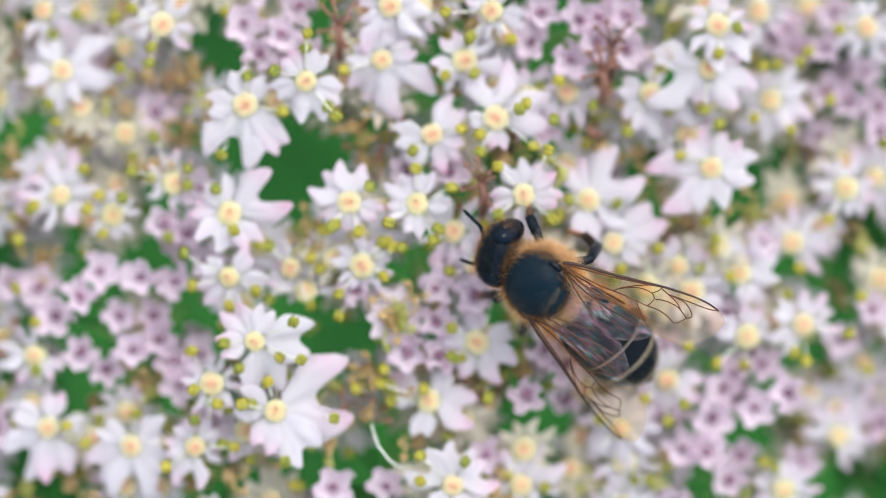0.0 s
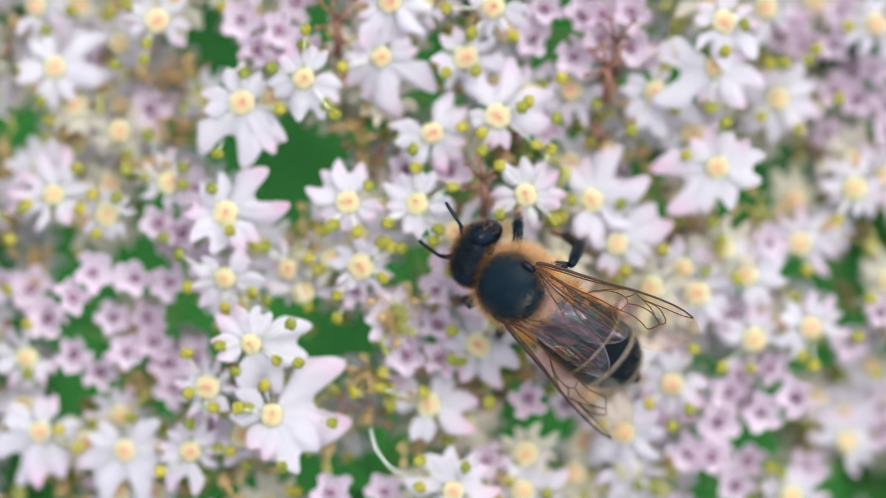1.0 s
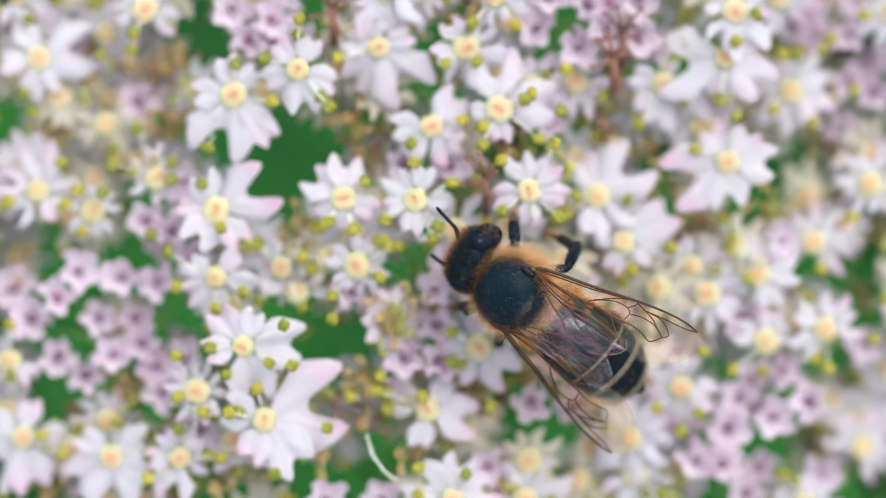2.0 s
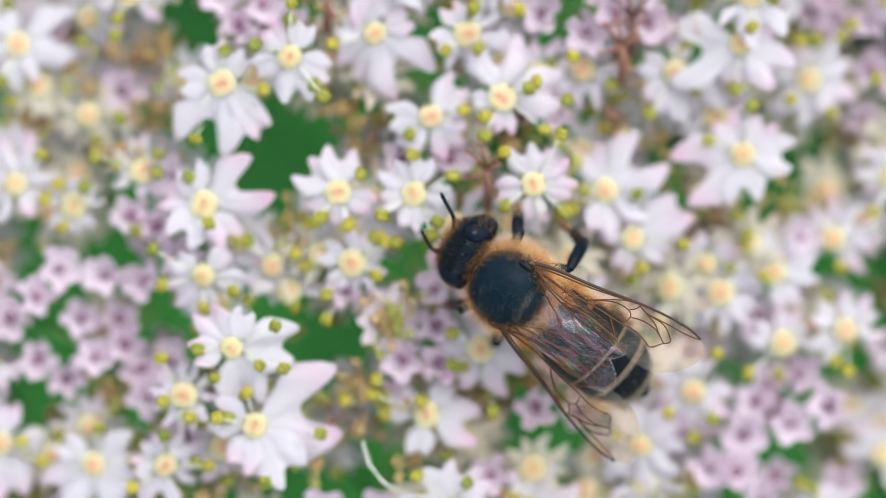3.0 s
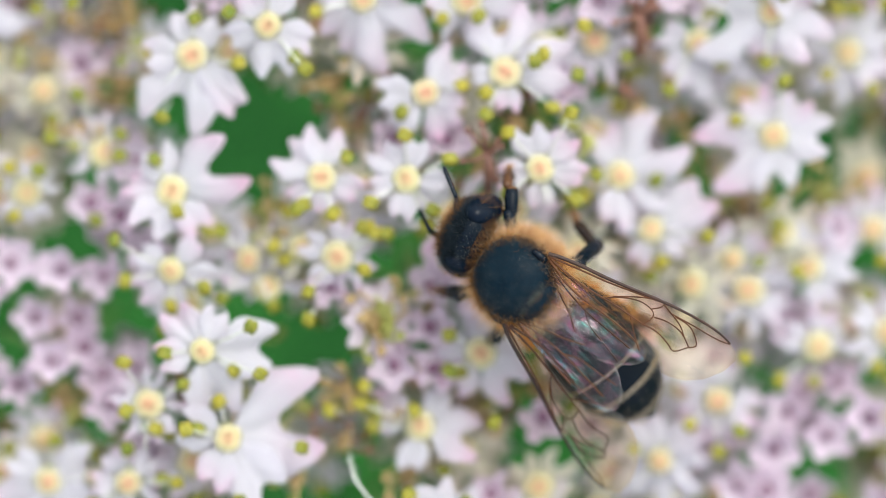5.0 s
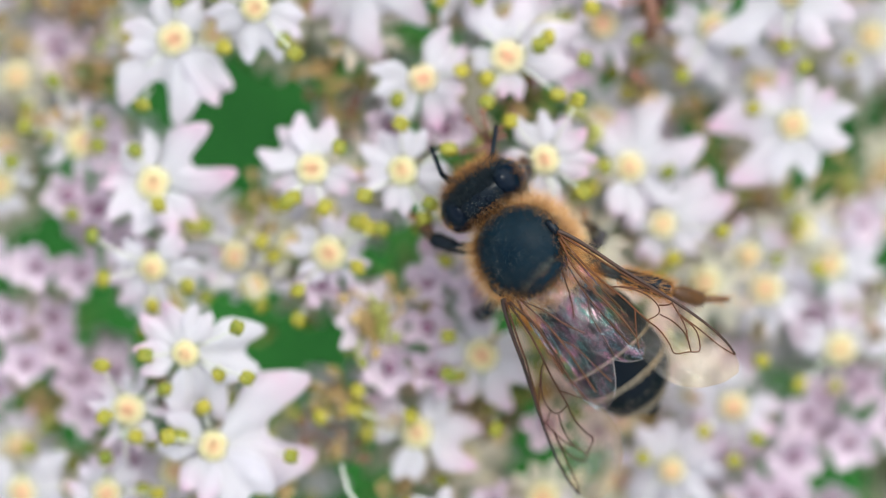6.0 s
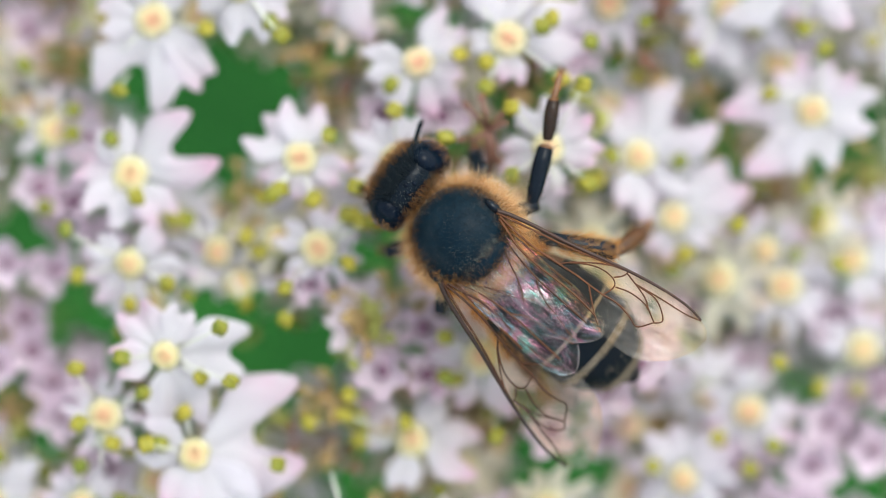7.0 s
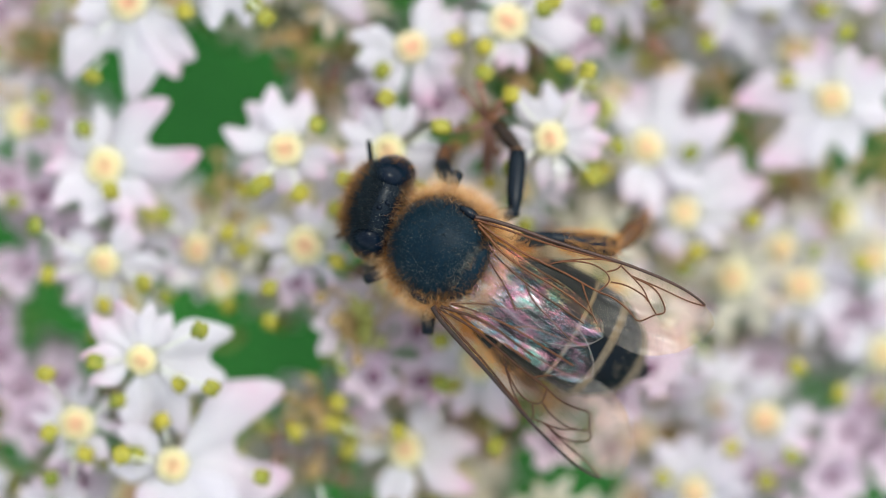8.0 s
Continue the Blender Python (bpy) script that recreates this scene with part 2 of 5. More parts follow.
class Shape:
    """Collects tubes, ovoids and strips for one mesh."""

    def __init__(self):
        self.v, self.f, self.w = [], [], []

    def tube(self, path, radii, sides=6, slot=0, cap=True):
        path = [Vector(p) for p in path]
        if isinstance(radii, (int, float)):
            radii = [radii] * len(path)
        n0, side = len(self.v), None
        for k, p in enumerate(path):
            d = (path[min(k + 1, len(path) - 1)] - path[max(k - 1, 0)]).normalized()
            if side is None:
                side = d.orthogonal().normalized()
            side = (side - d * side.dot(d)).normalized()
            up = d.cross(side)
            for j in range(sides):
                a = 2 * math.pi * j / sides
                self.v.append(tuple(p + (side * math.cos(a) + up * math.sin(a)) * radii[k]))
        for k in range(len(path) - 1):
            for j in range(sides):
                a, b = n0 + k * sides + j, n0 + k * sides + (j + 1) % sides
                self.f.append((a, b, b + sides, a + sides))
                self.w.append(slot)
        if cap:
            self.f += [tuple(range(n0 + sides - 1, n0 - 1, -1)), tuple(range(len(self.v) - sides, len(self.v)))]
            self.w += [slot, slot]
        return self

    def ovoid(self, centre, radii, m=None, rings=7, sides=10, slot=0, shape=None):
        n0 = len(self.v)
        for k in range(rings + 1):
            th = math.pi * k / rings
            for j in range(sides):
                ph = 2 * math.pi * j / sides
                d = Vector((math.sin(th) * math.cos(ph), math.sin(th) * math.sin(ph), math.cos(th)))
                g = shape(d) if shape else 1.0
                p = Vector((d.x * radii[0] * g, d.y * radii[1] * g, d.z * radii[2] * g))
                p = (m @ p if m is not None else p) + Vector(centre)
                self.v.append(tuple(p))
        for k in range(rings):
            for j in range(sides):
                a, b = n0 + k * sides + j, n0 + k * sides + (j + 1) % sides
                self.f.append((a, a + sides, b + sides, b))
                self.w.append(slot)
        return self

    def hair(self, root, tip, width, bend=(0, 0, 0), slot=0):
        root, tip = Vector(root), Vector(tip)
        d = (tip - root)
        s = d.orthogonal().normalized()
        u = d.normalized().cross(s)
        mid = (root + tip) / 2 + Vector(bend)
        n0 = len(self.v)
        for p, w in ((root, width), (mid, width * 0.8)):
            for a in (0.3, 2.4, 4.5):
                self.v.append(tuple(p + (s * math.cos(a) + u * math.sin(a)) * w))
        self.v.append(tuple(tip))
        for j in range(3):
            k = (j + 1) % 3
            self.f += [(n0 + j, n0 + k, n0 + 3 + k, n0 + 3 + j), (n0 + 3 + j, n0 + 3 + k, n0 + 6)]
            self.w += [slot, slot]

    def mesh(self, name, *mats):
        return mesh(name, self.v, self.f, mats, self.w)


# ---- ground and plant ----
def build_ground():
    n, size = 60, 400.0
    xs = [size * (2 * k / n - 1) * abs(2 * k / n - 1) ** 2 for k in range(n + 1)]
    verts = [(x * 1000, y * 1000, 30 * noise.noise((x * 0.9, y * 0.9, 0))) for y in xs for x in xs]
    faces = [(j * (n + 1) + i, j * (n + 1) + i + 1, (j + 1) * (n + 1) + i + 1, (j + 1) * (n + 1) + i) for j in range(n) for i in range(n)]
    tagged(put("ground", mesh("ground", verts, faces, [GROUND])), "dark green meadow ground under the flowering plant", "ground", kind="structure")


HUB = (55.0, -48.0, -92.0)   # where the rays of the flower head meet, from its centre


def leaf_mesh(length, width, seed):
    """A broad lobed blade, folded along its midrib, with a thin body."""
    rng = random.Random(seed)
    nu, nv = 96, 14
    phase = rng.uniform(0, 6)
    top = []
    for i in range(nu + 1):
        u = i / nu
        lobes = 0.86 + 0.14 * abs(math.sin(u * 3.2 * math.pi + 0.6))
        half = width * (0.5 + 0.5 * math.sin(math.pi * u)) * (1 - u ** 4) ** 0.5 * lobes
        for j in range(-nv, nv + 1):
            v = j / nv
            tooth = 1 + 0.03 * math.sin(u * 90 + phase) * abs(v)
            x = u * length + abs(v) * half * (0.5 * u - 0.35)
            y = v * half * tooth
            z = -0.10 * length * u * u + 0.16 * abs(y) - 0.0016 * y * y + 3.0 * math.sin(x * 0.11 + phase) * abs(v)
            top.append((x, y, z))
    row, count = 2 * nv + 1, len(top)
    verts = top + [(x, y, z - 0.35) for x, y, z in top]
    faces = []
    for i in range(nu):
        for j in range(row - 1):
            a = i * row + j
            faces.append((a, a + row, a + row + 1, a + 1))
            faces.append((count + a, count + a + 1, count + a + row + 1, count + a + row))
    edge = [i * row for i in range(nu + 1)]
    for a, b in zip(edge, edge[1:]):
        faces.append((a, a + count, b + count, b))
        faces.append((a + row - 1, b + row - 1, b + row - 1 + count, a + row - 1 + count))
    return mesh("leaf", verts, faces, [LEAF])


def build_plant():
    plant = tagged(new("hogweed_plant"), "tall green hogweed stem with broad lobed leaves below the flowers", "plant")
    plant.location = (HUB[0] * MM, HUB[1] * MM, 0)
    s = Shape()
    top = H / MM + HUB[2]
    s.tube([(3 * math.sin(k * 0.9), 2 * math.cos(k * 0.7), top * k / 12) for k in range(12)] + [(0, 0, top)], [9 - 0.42 * k for k in range(12)] + [4.5], 14)
    s.ovoid((0, 0, top), (5.2, 5.2, 3.5))
    put("stem", s.mesh("stem", STEM), plant)
    for k, (x, y, turn, drop) in enumerate(((-170, 45, 0, 14), (60, 80, 200, 24))):
        blade = put("leaf", leaf_mesh(230, 78, 20 + k), plant, at(x, y, top - drop, 0, -5, turn))
        side = 1 if k == 0 else -1
        p = Shape().tube([(2, 0, -0.4), (-8, -6, -6), (20, -40, -30), (-x * side, -y * side, -60)], [1.0, 1.6, 2.0, 2.6], 8)
        put("petiole", p.mesh("petiole", STEM), blade)
    for k, (turn, drop, length, width) in enumerate(((175, 60, 190, 75), (60, 64, 180, 80), (-60, 70, 190, 80), (5, 76, 200, 85), (115, 82, 210, 85), (-120, 88, 210, 85), (-20, 110, 220, 90), (215, 120, 220, 90))):
        leaf = put("leaf", leaf_mesh(length, width, k), plant, at(0, 0, top - drop, 0, -4, turn) @ at(12, 0, 0))
        p = Shape().tube([(-14, 0, -10), (-5, 0, -2), (8, 0, 0.5), (length * 0.5, 0, -0.025 * length), (length * 0.9, 0, -0.081 * length)], [2.2, 1.8, 1.2, 0.6, 0.2], 8)
        put("petiole", p.mesh("petiole", LEAF), leaf)


# ---- florets ----
def petal_mesh(half, notch, curl, seed, inflexed=0.0):
    """A petal one millimetre long: narrow claw, two rounded lobes, folded along the middle."""
    rng = random.Random(seed)
    nu, nv = 10, 14
    skew = rng.uniform(-0.14, 0.14)
    lobe = 0.5 + 0.14 * min(1.0, notch / 0.6)   # where each lobe reaches farthest
    flare = 0.9 + 0.35 * max(0.0, notch - 0.5)
    top = []
    for i in range(nu + 1):
        u = i / nu
        for j in range(nv + 1):
            v = 2 * j / nv - 1
            a = abs(v)
            if a < lobe:
                far = 1 - notch * math.sin(0.5 * math.pi * min(1.0, 1.12 * (lobe - a) / lobe)) ** 2
            else:
                far = 1 - (0.40 + 0.14 * min(1.0, notch / 0.5)) * ((a - lobe) / (1 - lobe)) ** 2.3
            far *= 1 + skew * v + 0.035 * noise.noise((v * 3.1, seed * 2.3, 0.5))
            x = u * far
            wide = 1.16 * half * (0.18 + 0.82 * (u ** flare if notch > 0.5 else math.sin(0.5 * math.pi * min(1.0, 1.12 * u) ** 1.15)))
            y = v * wide
            z = 0.16 * half * a * u + curl * u * u - 0.25 * curl * u ** 4 - 0.10 * max(0, a - 0.6) * u
            z += 0.09 * u * noise.noise((u * 3 + seed, v * 2, seed * 1.7)) - 0.10 * half * math.exp(-(v / 0.22) ** 2) * u
            if inflexed:
                b = inflexed * u
                x, z = 0.62 * x * math.cos(b * 0.8) + 0.1 * u, 0.62 * u * math.sin(b) + z * 0.5
            top.append((x, y, z))
    row, count = nv + 1, len(top)
    verts = top + [(x, y, z - 0.028) for x, y, z in top]
    faces = []
    for i in range(nu):
        for j in range(nv):
            a = i * row + j
            faces.append((a, a + row, a + row + 1, a + 1))
            faces.append((count + a, count + a + 1, count + a + row + 1, count + a + row))
    rim = [i * row for i in range(nu + 1)] + [nu * row + j for j in range(1, nv + 1)] + [i * row + nv for i in range(nu - 1, -1, -1)]
    for a, b in zip(rim, rim[1:]):
        faces.append((a, a + count, b + count, b))
    return verts, faces


def petals(name, mat, *kinds):
    return [mesh(name, *petal_mesh(*k), [mat]) for k in kinds]


RADIANT = petals("petal", WHITE, (0.44, 0.52, -0.10, 1), (0.42, 0.58, -0.02, 2), (0.46, 0.46, -0.16, 3), (0.40, 0.56, 0.05, 4))
DEEP = petals("petal", WHITE, (0.53, 0.51, -0.04, 15), (0.50, 0.53, 0.02, 16), (0.54, 0.505, -0.08, 17))
PLAIN = petals("petal", WHITE, (0.46, 0.32, -0.10, 5), (0.42, 0.26, -0.20, 6), (0.47, 0.38, 0.04, 7), (0.41, 0.22, -0.05, 8))
ROUND = petals("petal", WHITE, (0.38, 0.14, -0.10, 21), (0.34, 0.10, -0.18, 22), (0.40, 0.20, 0.04, 23), (0.36, 0.24, -0.05, 24))
NARROW = petals("petal", WHITE, (0.26, 0.10, -0.10, 25), (0.24, 0.06, -0.04, 26))
PINK = petals("petal", MAUVE, (0.52, 0.20, 0.10, 31), (0.48, 0.26, 0.05, 32))
BEIGE_PETALS = petals("petal", BEIGE, (0.52, 0.5, -0.2, 12), (0.46, 0.4, -0.3, 13), (0.50, 0.55, 0.1, 14))
SMALL = petals("petal", MAUVE, (0.52, 0.26, 0.1, 9, 0.9), (0.48, 0.18, 0.1, 10, 0.7), (0.55, 0.3, 0.1, 11, 1.1))


def disc_mesh(name, mat, r, h):
    s = Shape()
    s.ovoid((0, 0, 0), (r, r, h), rings=10, sides=20, shape=lambda d: (1 + 0.05 * math.cos(10 * math.atan2(d.y, d.x))) * (1 - 0.16 * math.exp(-(d.x / 0.16) ** 2)))
    for k in (-1, 1):
        s.tube([(0.12 * k, 0, h * 0.7), (0.22 * k, 0.03, h + 0.18), (0.36 * k, 0.06, h + 0.30)], [0.08, 0.06, 0.05], 6)
    return s.mesh(name, mat)


DISCS = [disc_mesh("disc", DISC, 0.70, 0.15), disc_mesh("disc", DISC, 0.63, 0.18)]
DARK_DISCS = [disc_mesh("disc", DARK_DISC, 0.30, 0.22)]


def stalk_to(node, floret, mat):
    """Ovary and stalk of a floret, in its own space; node is where the cluster's stalks meet."""
    n = floret.inverted() @ (Vector(node) * MM) / MM
    s = Shape().tube([(0, 0, 0.1), (0, 0, -0.5), (0, 0, -1.2), (0, 0, -1.7)], [0.55, 0.62, 0.42, 0.2], 8)
    s.tube([(0, 0, -1.5), (0, 0, -2.6), n * 0.6 + Vector((0, 0, -1.2)), n], [0.15, 0.10, 0.09, 0.10], 5)
    s.w = [0 if k < 25 else 1 for k in range(len(s.f))]
    return s.mesh("floret", mat, STEM)


def stamen_mesh(tip, rng, bare=False):
    tip = Vector(tip)
    flat = Vector((tip.x, tip.y, 0)).normalized()
    reach = math.hypot(tip.x, tip.y)
    if reach > 2.8:   # rises from a floret of the lower tier
        s = Shape().tube([tip - flat * 0.5 + Vector((0, 0, -2.6)), tip - flat * 0.35 + Vector((0, 0, -1.0)), tip], [0.07, 0.06, 0.04], 5)
    else:
        s = Shape().tube([flat * 0.65 + Vector((0, 0, 0.05)), flat * 0.95 + Vector((0, 0, 0.25 + 0.3 * tip.z)), tip * 0.75 + Vector((0, 0, 0.3)), tip], [0.055, 0.05, 0.042, 0.035], 5)
    if not bare:
        m = Euler((rng.uniform(-0.7, 0.7), rng.uniform(-0.7, 0.7), rng.uniform(0, 3.1))).to_matrix()
        for k in (-1, 1):
            s.ovoid(tip + m @ Vector((0, 0.12 * k, 0.04)), (0.40, 0.21, 0.23), m, 6, 8, 1)
    return s.mesh("stamen", FILAMENT, ANTHER)


def floret_base(cluster, node, x, y, z, lean, toward, mat):
    """Places a floret in its cluster, leaning by so many degrees towards a bearing."""
    m = at(x - node[0], y - node[1], z - node[2], 0, 0, toward) @ at(0, 0, 0, 0, lean, 0) @ at(0, 0, 0, 0, 0, -toward)
    ob = put("floret", stalk_to((0, 0, 0), m, mat), cluster, m)
    return ob, m


def open_floret(cluster, node, x, y, z, reach, out, rad, rng, tips=(), spare=2, beige=False, shape=""):
    """shape: each petal's sort (V deeply cleft, h notched, p rounded, n narrow), bearing and reach in millimetres."""
    lean = rng.uniform(3, 15)
    ob, m = floret_base(cluster, node, x, y, z, lean, out, STALK)
    for k, word in enumerate(shape.split()):
        a, far = (float(v) for v in word[1:].split(":"))
        turn = at(0, 0, 0.05 + 0.03 * k, 0, 0, a + rng.uniform(-4, 4))
        put("petal", rng.choice({"V": DEEP, "h": PLAIN, "p": ROUND, "n": NARROW, "m": PINK}[word[0]]), ob, turn @ at(0.40, 0, 0, *((rng.uniform(-6, 6), rng.uniform(-7, 3)) if word[0] == "V" else (rng.uniform(-16, 16), rng.uniform(-12, 12))), 0, far - 0.40))
    for k in range(0 if shape else 5):
        if rng.random() < 0.06:
            continue
        a = out + 72 * k + rng.uniform(-11, 11)
        facing = max(0.0, math.cos(radians(a - out)))
        size = reach * (0.60 + 0.25 * min(1, rad * 4) * facing + 0.6 * rad * facing + rng.uniform(-0.11, 0.09))
        kind = RADIANT if facing > 0.2 and rad >= 0.08 else (PLAIN if rng.random() < 0.7 else RADIANT)
        if facing > 0.6 and rad >= 0.2:
            kind = DEEP
        kind = BEIGE_PETALS if beige else kind
        put("petal", rng.choice(kind), ob, at(0, 0, 0.05, 0, 0, a) @ at(0.45, 0, 0, rng.uniform(-22, 22), rng.uniform(-18, 16), rng.uniform(-5, 5), size))
    put("disc", rng.choice(DISCS), ob, at(0, 0, 0.25, 0, 0, rng.uniform(0, 180), rng.uniform(0.88, 1.08)))
    for tx, ty in tips:
        tip = m.inverted() @ (Vector((tx - node[0], ty - node[1], z + rng.uniform(0.7, 1.5) - node[2])) * MM) / MM
        put("stamen", stamen_mesh(tip, rng), ob)
    for k in range(spare):
        a = radians(out + 36 + 72 * rng.randrange(5) + rng.uniform(-9, 9))
        d = rng.uniform(1.3, 2.1)
        put("stamen", stamen_mesh((d * math.cos(a), d * math.sin(a), rng.uniform(0.3, 0.9)), rng, rng.random() < 0.5), ob)


def mauve_floret(cluster, node, x, y, z, rng):
    ob, m = floret_base(cluster, node, x, y, z, rng.uniform(0, 14), rng.uniform(0, 360), MAUVE)
    turn = rng.uniform(0, 72)
    s = rng.uniform(1.3, 1.6)
    for k in range(5):
        put("petal", rng.choice(SMALL), ob, at(0, 0, 0, 0, 0, turn + 72 * k + rng.uniform(-6, 6)) @ at(0.16, 0, 0, rng.uniform(-14, 14), rng.uniform(-16, 10), 0, s))
    put("disc", DARK_DISCS[0], ob, at(0, 0, 0.05, 0, 0, rng.uniform(0, 180), rng.uniform(0.8, 1.15)))


def spent_floret(cluster, node, x, y, z, rng):
    """A floret that has lost its petals: swollen ovary, two styles and withered stamens."""
    m = at(x - node[0], y - node[1], z - node[2], 0, 0, rng.uniform(0, 360)) @ at(0, 0, 0, rng.uniform(-25, 25), rng.uniform(-25, 25), 0)
    n = m.inverted() @ Vector((0, 0, 0)) / MM
    s = Shape().tube([(0, 0, -0.6), (0, 0, -1.6), n * 0.6 + Vector((0, 0, -0.8)), n], [0.2, 0.10, 0.09, 0.10], 5, 2)
    s.ovoid((0, 0, 0), (0.50, 0.40, 0.85), None, 8, 12, 0, lambda d: 1 + 0.12 * math.cos(6 * math.atan2(d.y, d.x)))
    for k in (-1, 1):
        s.tube([(0.12 * k, 0, 0.8), (0.25 * k, 0, 1.15), (0.5 * k, 0.05, 1.35)], [0.13, 0.09, 0.06], 6, 0)
    for k in range(rng.randrange(2, 5)):
        a, d = rng.uniform(0, 6.3), rng.uniform(0.9, 1.6)
        s.tube([(0.4 * math.cos(a), 0.4 * math.sin(a), 0.5), (0.8 * d * math.cos(a), 0.8 * d * math.sin(a), 0.9), (d * math.cos(a + 0.3), d * math.sin(a + 0.3), 0.6)], [0.09, 0.08, 0.06], 5, 1)
        s.ovoid((d * math.cos(a + 0.3), d * math.sin(a + 0.3), 0.6), (0.3, 0.22, 0.2), None, 5, 7, 1)
    put("spent_floret", s.mesh("spent_floret", rng.choice((OCHRE, OLIVE)), rng.choice((RUST, OCHRE, OLIVE)), STEM), cluster, m, "swollen ochre ovary with withered stamens")


CLUSTERS = []
MAUVES = []


def withered_floret(cluster, x, y, z):
    """A dead floret: dark dry stamens on a thin stalk."""
    node = cluster.location
    s = Shape().tube([(0, -1.6, -1.0), (0.05, -0.6, 0.2), (0, 0.3, 0.3)], [0.25, 0.22, 0.24], 6)
    for dx, dy, dz in ((-0.9, 1.2, 0.5), (-0.3, 1.5, 0.9), (1.0, 1.4, 0.6), (0.6, 0.5, 0.7), (-1.1, -0.2, 0.3), (0.4, -1.0, 0.2)):
        s.tube([(0, 0.2, 0.3), (dx * 0.5, dy * 0.6, dz + 0.2), (dx, dy, dz)], [0.12, 0.10, 0.06], 5)
        s.ovoid((dx, dy, dz), (0.2, 0.16, 0.14), None, 5, 7)
    s.tube([(0, -1.6, -1.0), (0.2, -1.2, -4.0), ((node.x / MM - x) * 0.9, (node.y / MM - y) * 0.9, -10.0)], [0.22, 0.16, 0.16], 5)
    put("withered_floret", s.mesh("withered_floret", RUST), cluster, pose(x * MM - node.x, y * MM - node.y, H + z * MM - node.z), "dark brown dead floret with dry stamens")


def add_cluster(cx, cy, open_florets=(), mauve=(), spent=(), anthers=()):
    rng = random.Random(int(cx * 10) * 1000 + int(cy * 10))
    # the head is slightly domed and its clusters stand at uneven heights
    drop = 3.0 * (math.hypot(cx, cy) / 25) ** 2 + 0.06 * max(0, -cx - 6) + 0.24 * max(0, cx - 8) + 0.12 * max(0, -cy - 5) * (cx > 3) + random.Random(int(cx * 7 + cy * 3)).uniform(-0.6, 0.9)
    k = 1 + drop / 290
    cx, cy = cx * k, cy * k
    open_florets = [(x * k, y * k, z - drop, *rest) for x, y, z, *rest in open_florets]
    mauve = [(x * k, y * k) for x, y in mauve]
    spent = [(x * k, y * k) for x, y in spent]
    anthers = [(n, x * k, y * k) for n, x, y in anthers]
    node = (cx, cy, -11.0 - drop)
    words = "cluster of white notched florets with yellow discs"
    if len(mauve) > 4:
        words = "cluster of white florets round small mauve ones"
    cluster = tagged(new("flower_cluster"), words + " on the flower head", "flower", "clusters of the flower head")
    cluster.location = (node[0] * MM, node[1] * MM, H + node[2] * MM)
    hub = Vector(HUB) - Vector(node)
    put("ray", Shape().tube([(0, 0, 0.6), (0, 0, -4), (0, 0, -40), (hub.x * 0.04, hub.y * 0.04, -68), (hub.x * 0.3, hub.y * 0.3, -76), (hub.x * 0.7, hub.y * 0.7, -79), hub], [0.4, 0.24, 0.2, 0.2, 0.2, 0.3, 0.7], 8).mesh("ray", RAY), cluster)
    for k in range(5):
        a = rng.uniform(0, 6.28)
        put("bract", Shape().tube([(0, 0, 0), (1.6 * math.cos(a), 1.6 * math.sin(a), -0.6), (3.4 * math.cos(a), 3.4 * math.sin(a), -2.2)], [0.3, 0.28, 0.05], 5).mesh("bract", STALK), cluster)
    for k, (x, y, z, reach, out, rad, *shape) in enumerate(open_florets):
        open_floret(cluster, node, x, y, z, reach, out, rad, rng, [(ax, ay) for n, ax, ay in anthers if n == k], shape=shape[0] if shape else "")
    for x, y in mauve:
        mauve_floret(cluster, node, x, y, rng.uniform(-2.3, -0.9) - drop, rng)
    for x, y in spent:
        spent_floret(cluster, node, x, y, rng.uniform(-4.6, -2.6) - drop, rng)
    MAUVES.extend(mauve)
    CLUSTERS.append((cluster, node, [(f[0], f[1]) for f in open_florets] + list(mauve) + list(spent), [f[:2] for f in open_florets]))


build_ground()
build_plant()
add_cluster(-17.4, -4.6,
    open_florets=[],
    mauve=[(-20.4, -2.2), (-19.3, -0.8), (-17.0, -1.1), (-15.1, -1.4), (-18.2, -3.3), (-16.3, -3.3), (-20.4, -5.3), (-17.4, -5.2), (-19.0, -6.3), (-15.2, -5.8), (-16.0, -4.6)],
    spent=[(-17.0, -7.1), (-16.5, -7.6)],
    anthers=[])
add_cluster(16.5, -8.4,
    open_florets=[(12.4, -6.9, -0.3, 2.5, -100, 0.10, "h172:2.0 p95:1.8 h340:2.1 h270:2.0 p218:2.1")],
    mauve=[(15.6, -7.5), (19.2, -7.7), (17.3, -8.5), (15.0, -9.1), (14.6, -11.0), (17.8, -6.1), (16.2, -6.6)],
    spent=[],
    anthers=[(0, 11.1, -8.0), (0, 13.3, -8.3), (0, 12.4, -9.2), (0, 13.5, -5.0)])
add_cluster(8.7, 12.4,
    open_florets=[(15.3, 12.9, -0.5, 2.2, -60, 0.30)],
    mauve=[(7.6, 13.2), (7.1, 11.0), (10.3, 13.5), (8.7, 13.4), (10.2, 11.6)],
    spent=[(8.8, 10.5), (9.1, 9.6), (12.8, 12.7), (13.1, 13.7)],
    anthers=[(0, 16.4, 12.7)])
add_cluster(-1.2, -2.7,
    open_florets=[(-2.8, -3.4, -1.6, 1.9, 0, 0.0, "m20:1.7 m92:1.8 m165:1.7 m236:1.7 m308:1.8")],
    mauve=[(-0.5, -1.8), (0.3, -0.3), (1.7, -2.2), (-0.5, -3.7), (-2.1, -5.4)],
    spent=[(-3.1, -3.3), (-2.6, -3.7), (-4.3, -6.5)],
    anthers=[])
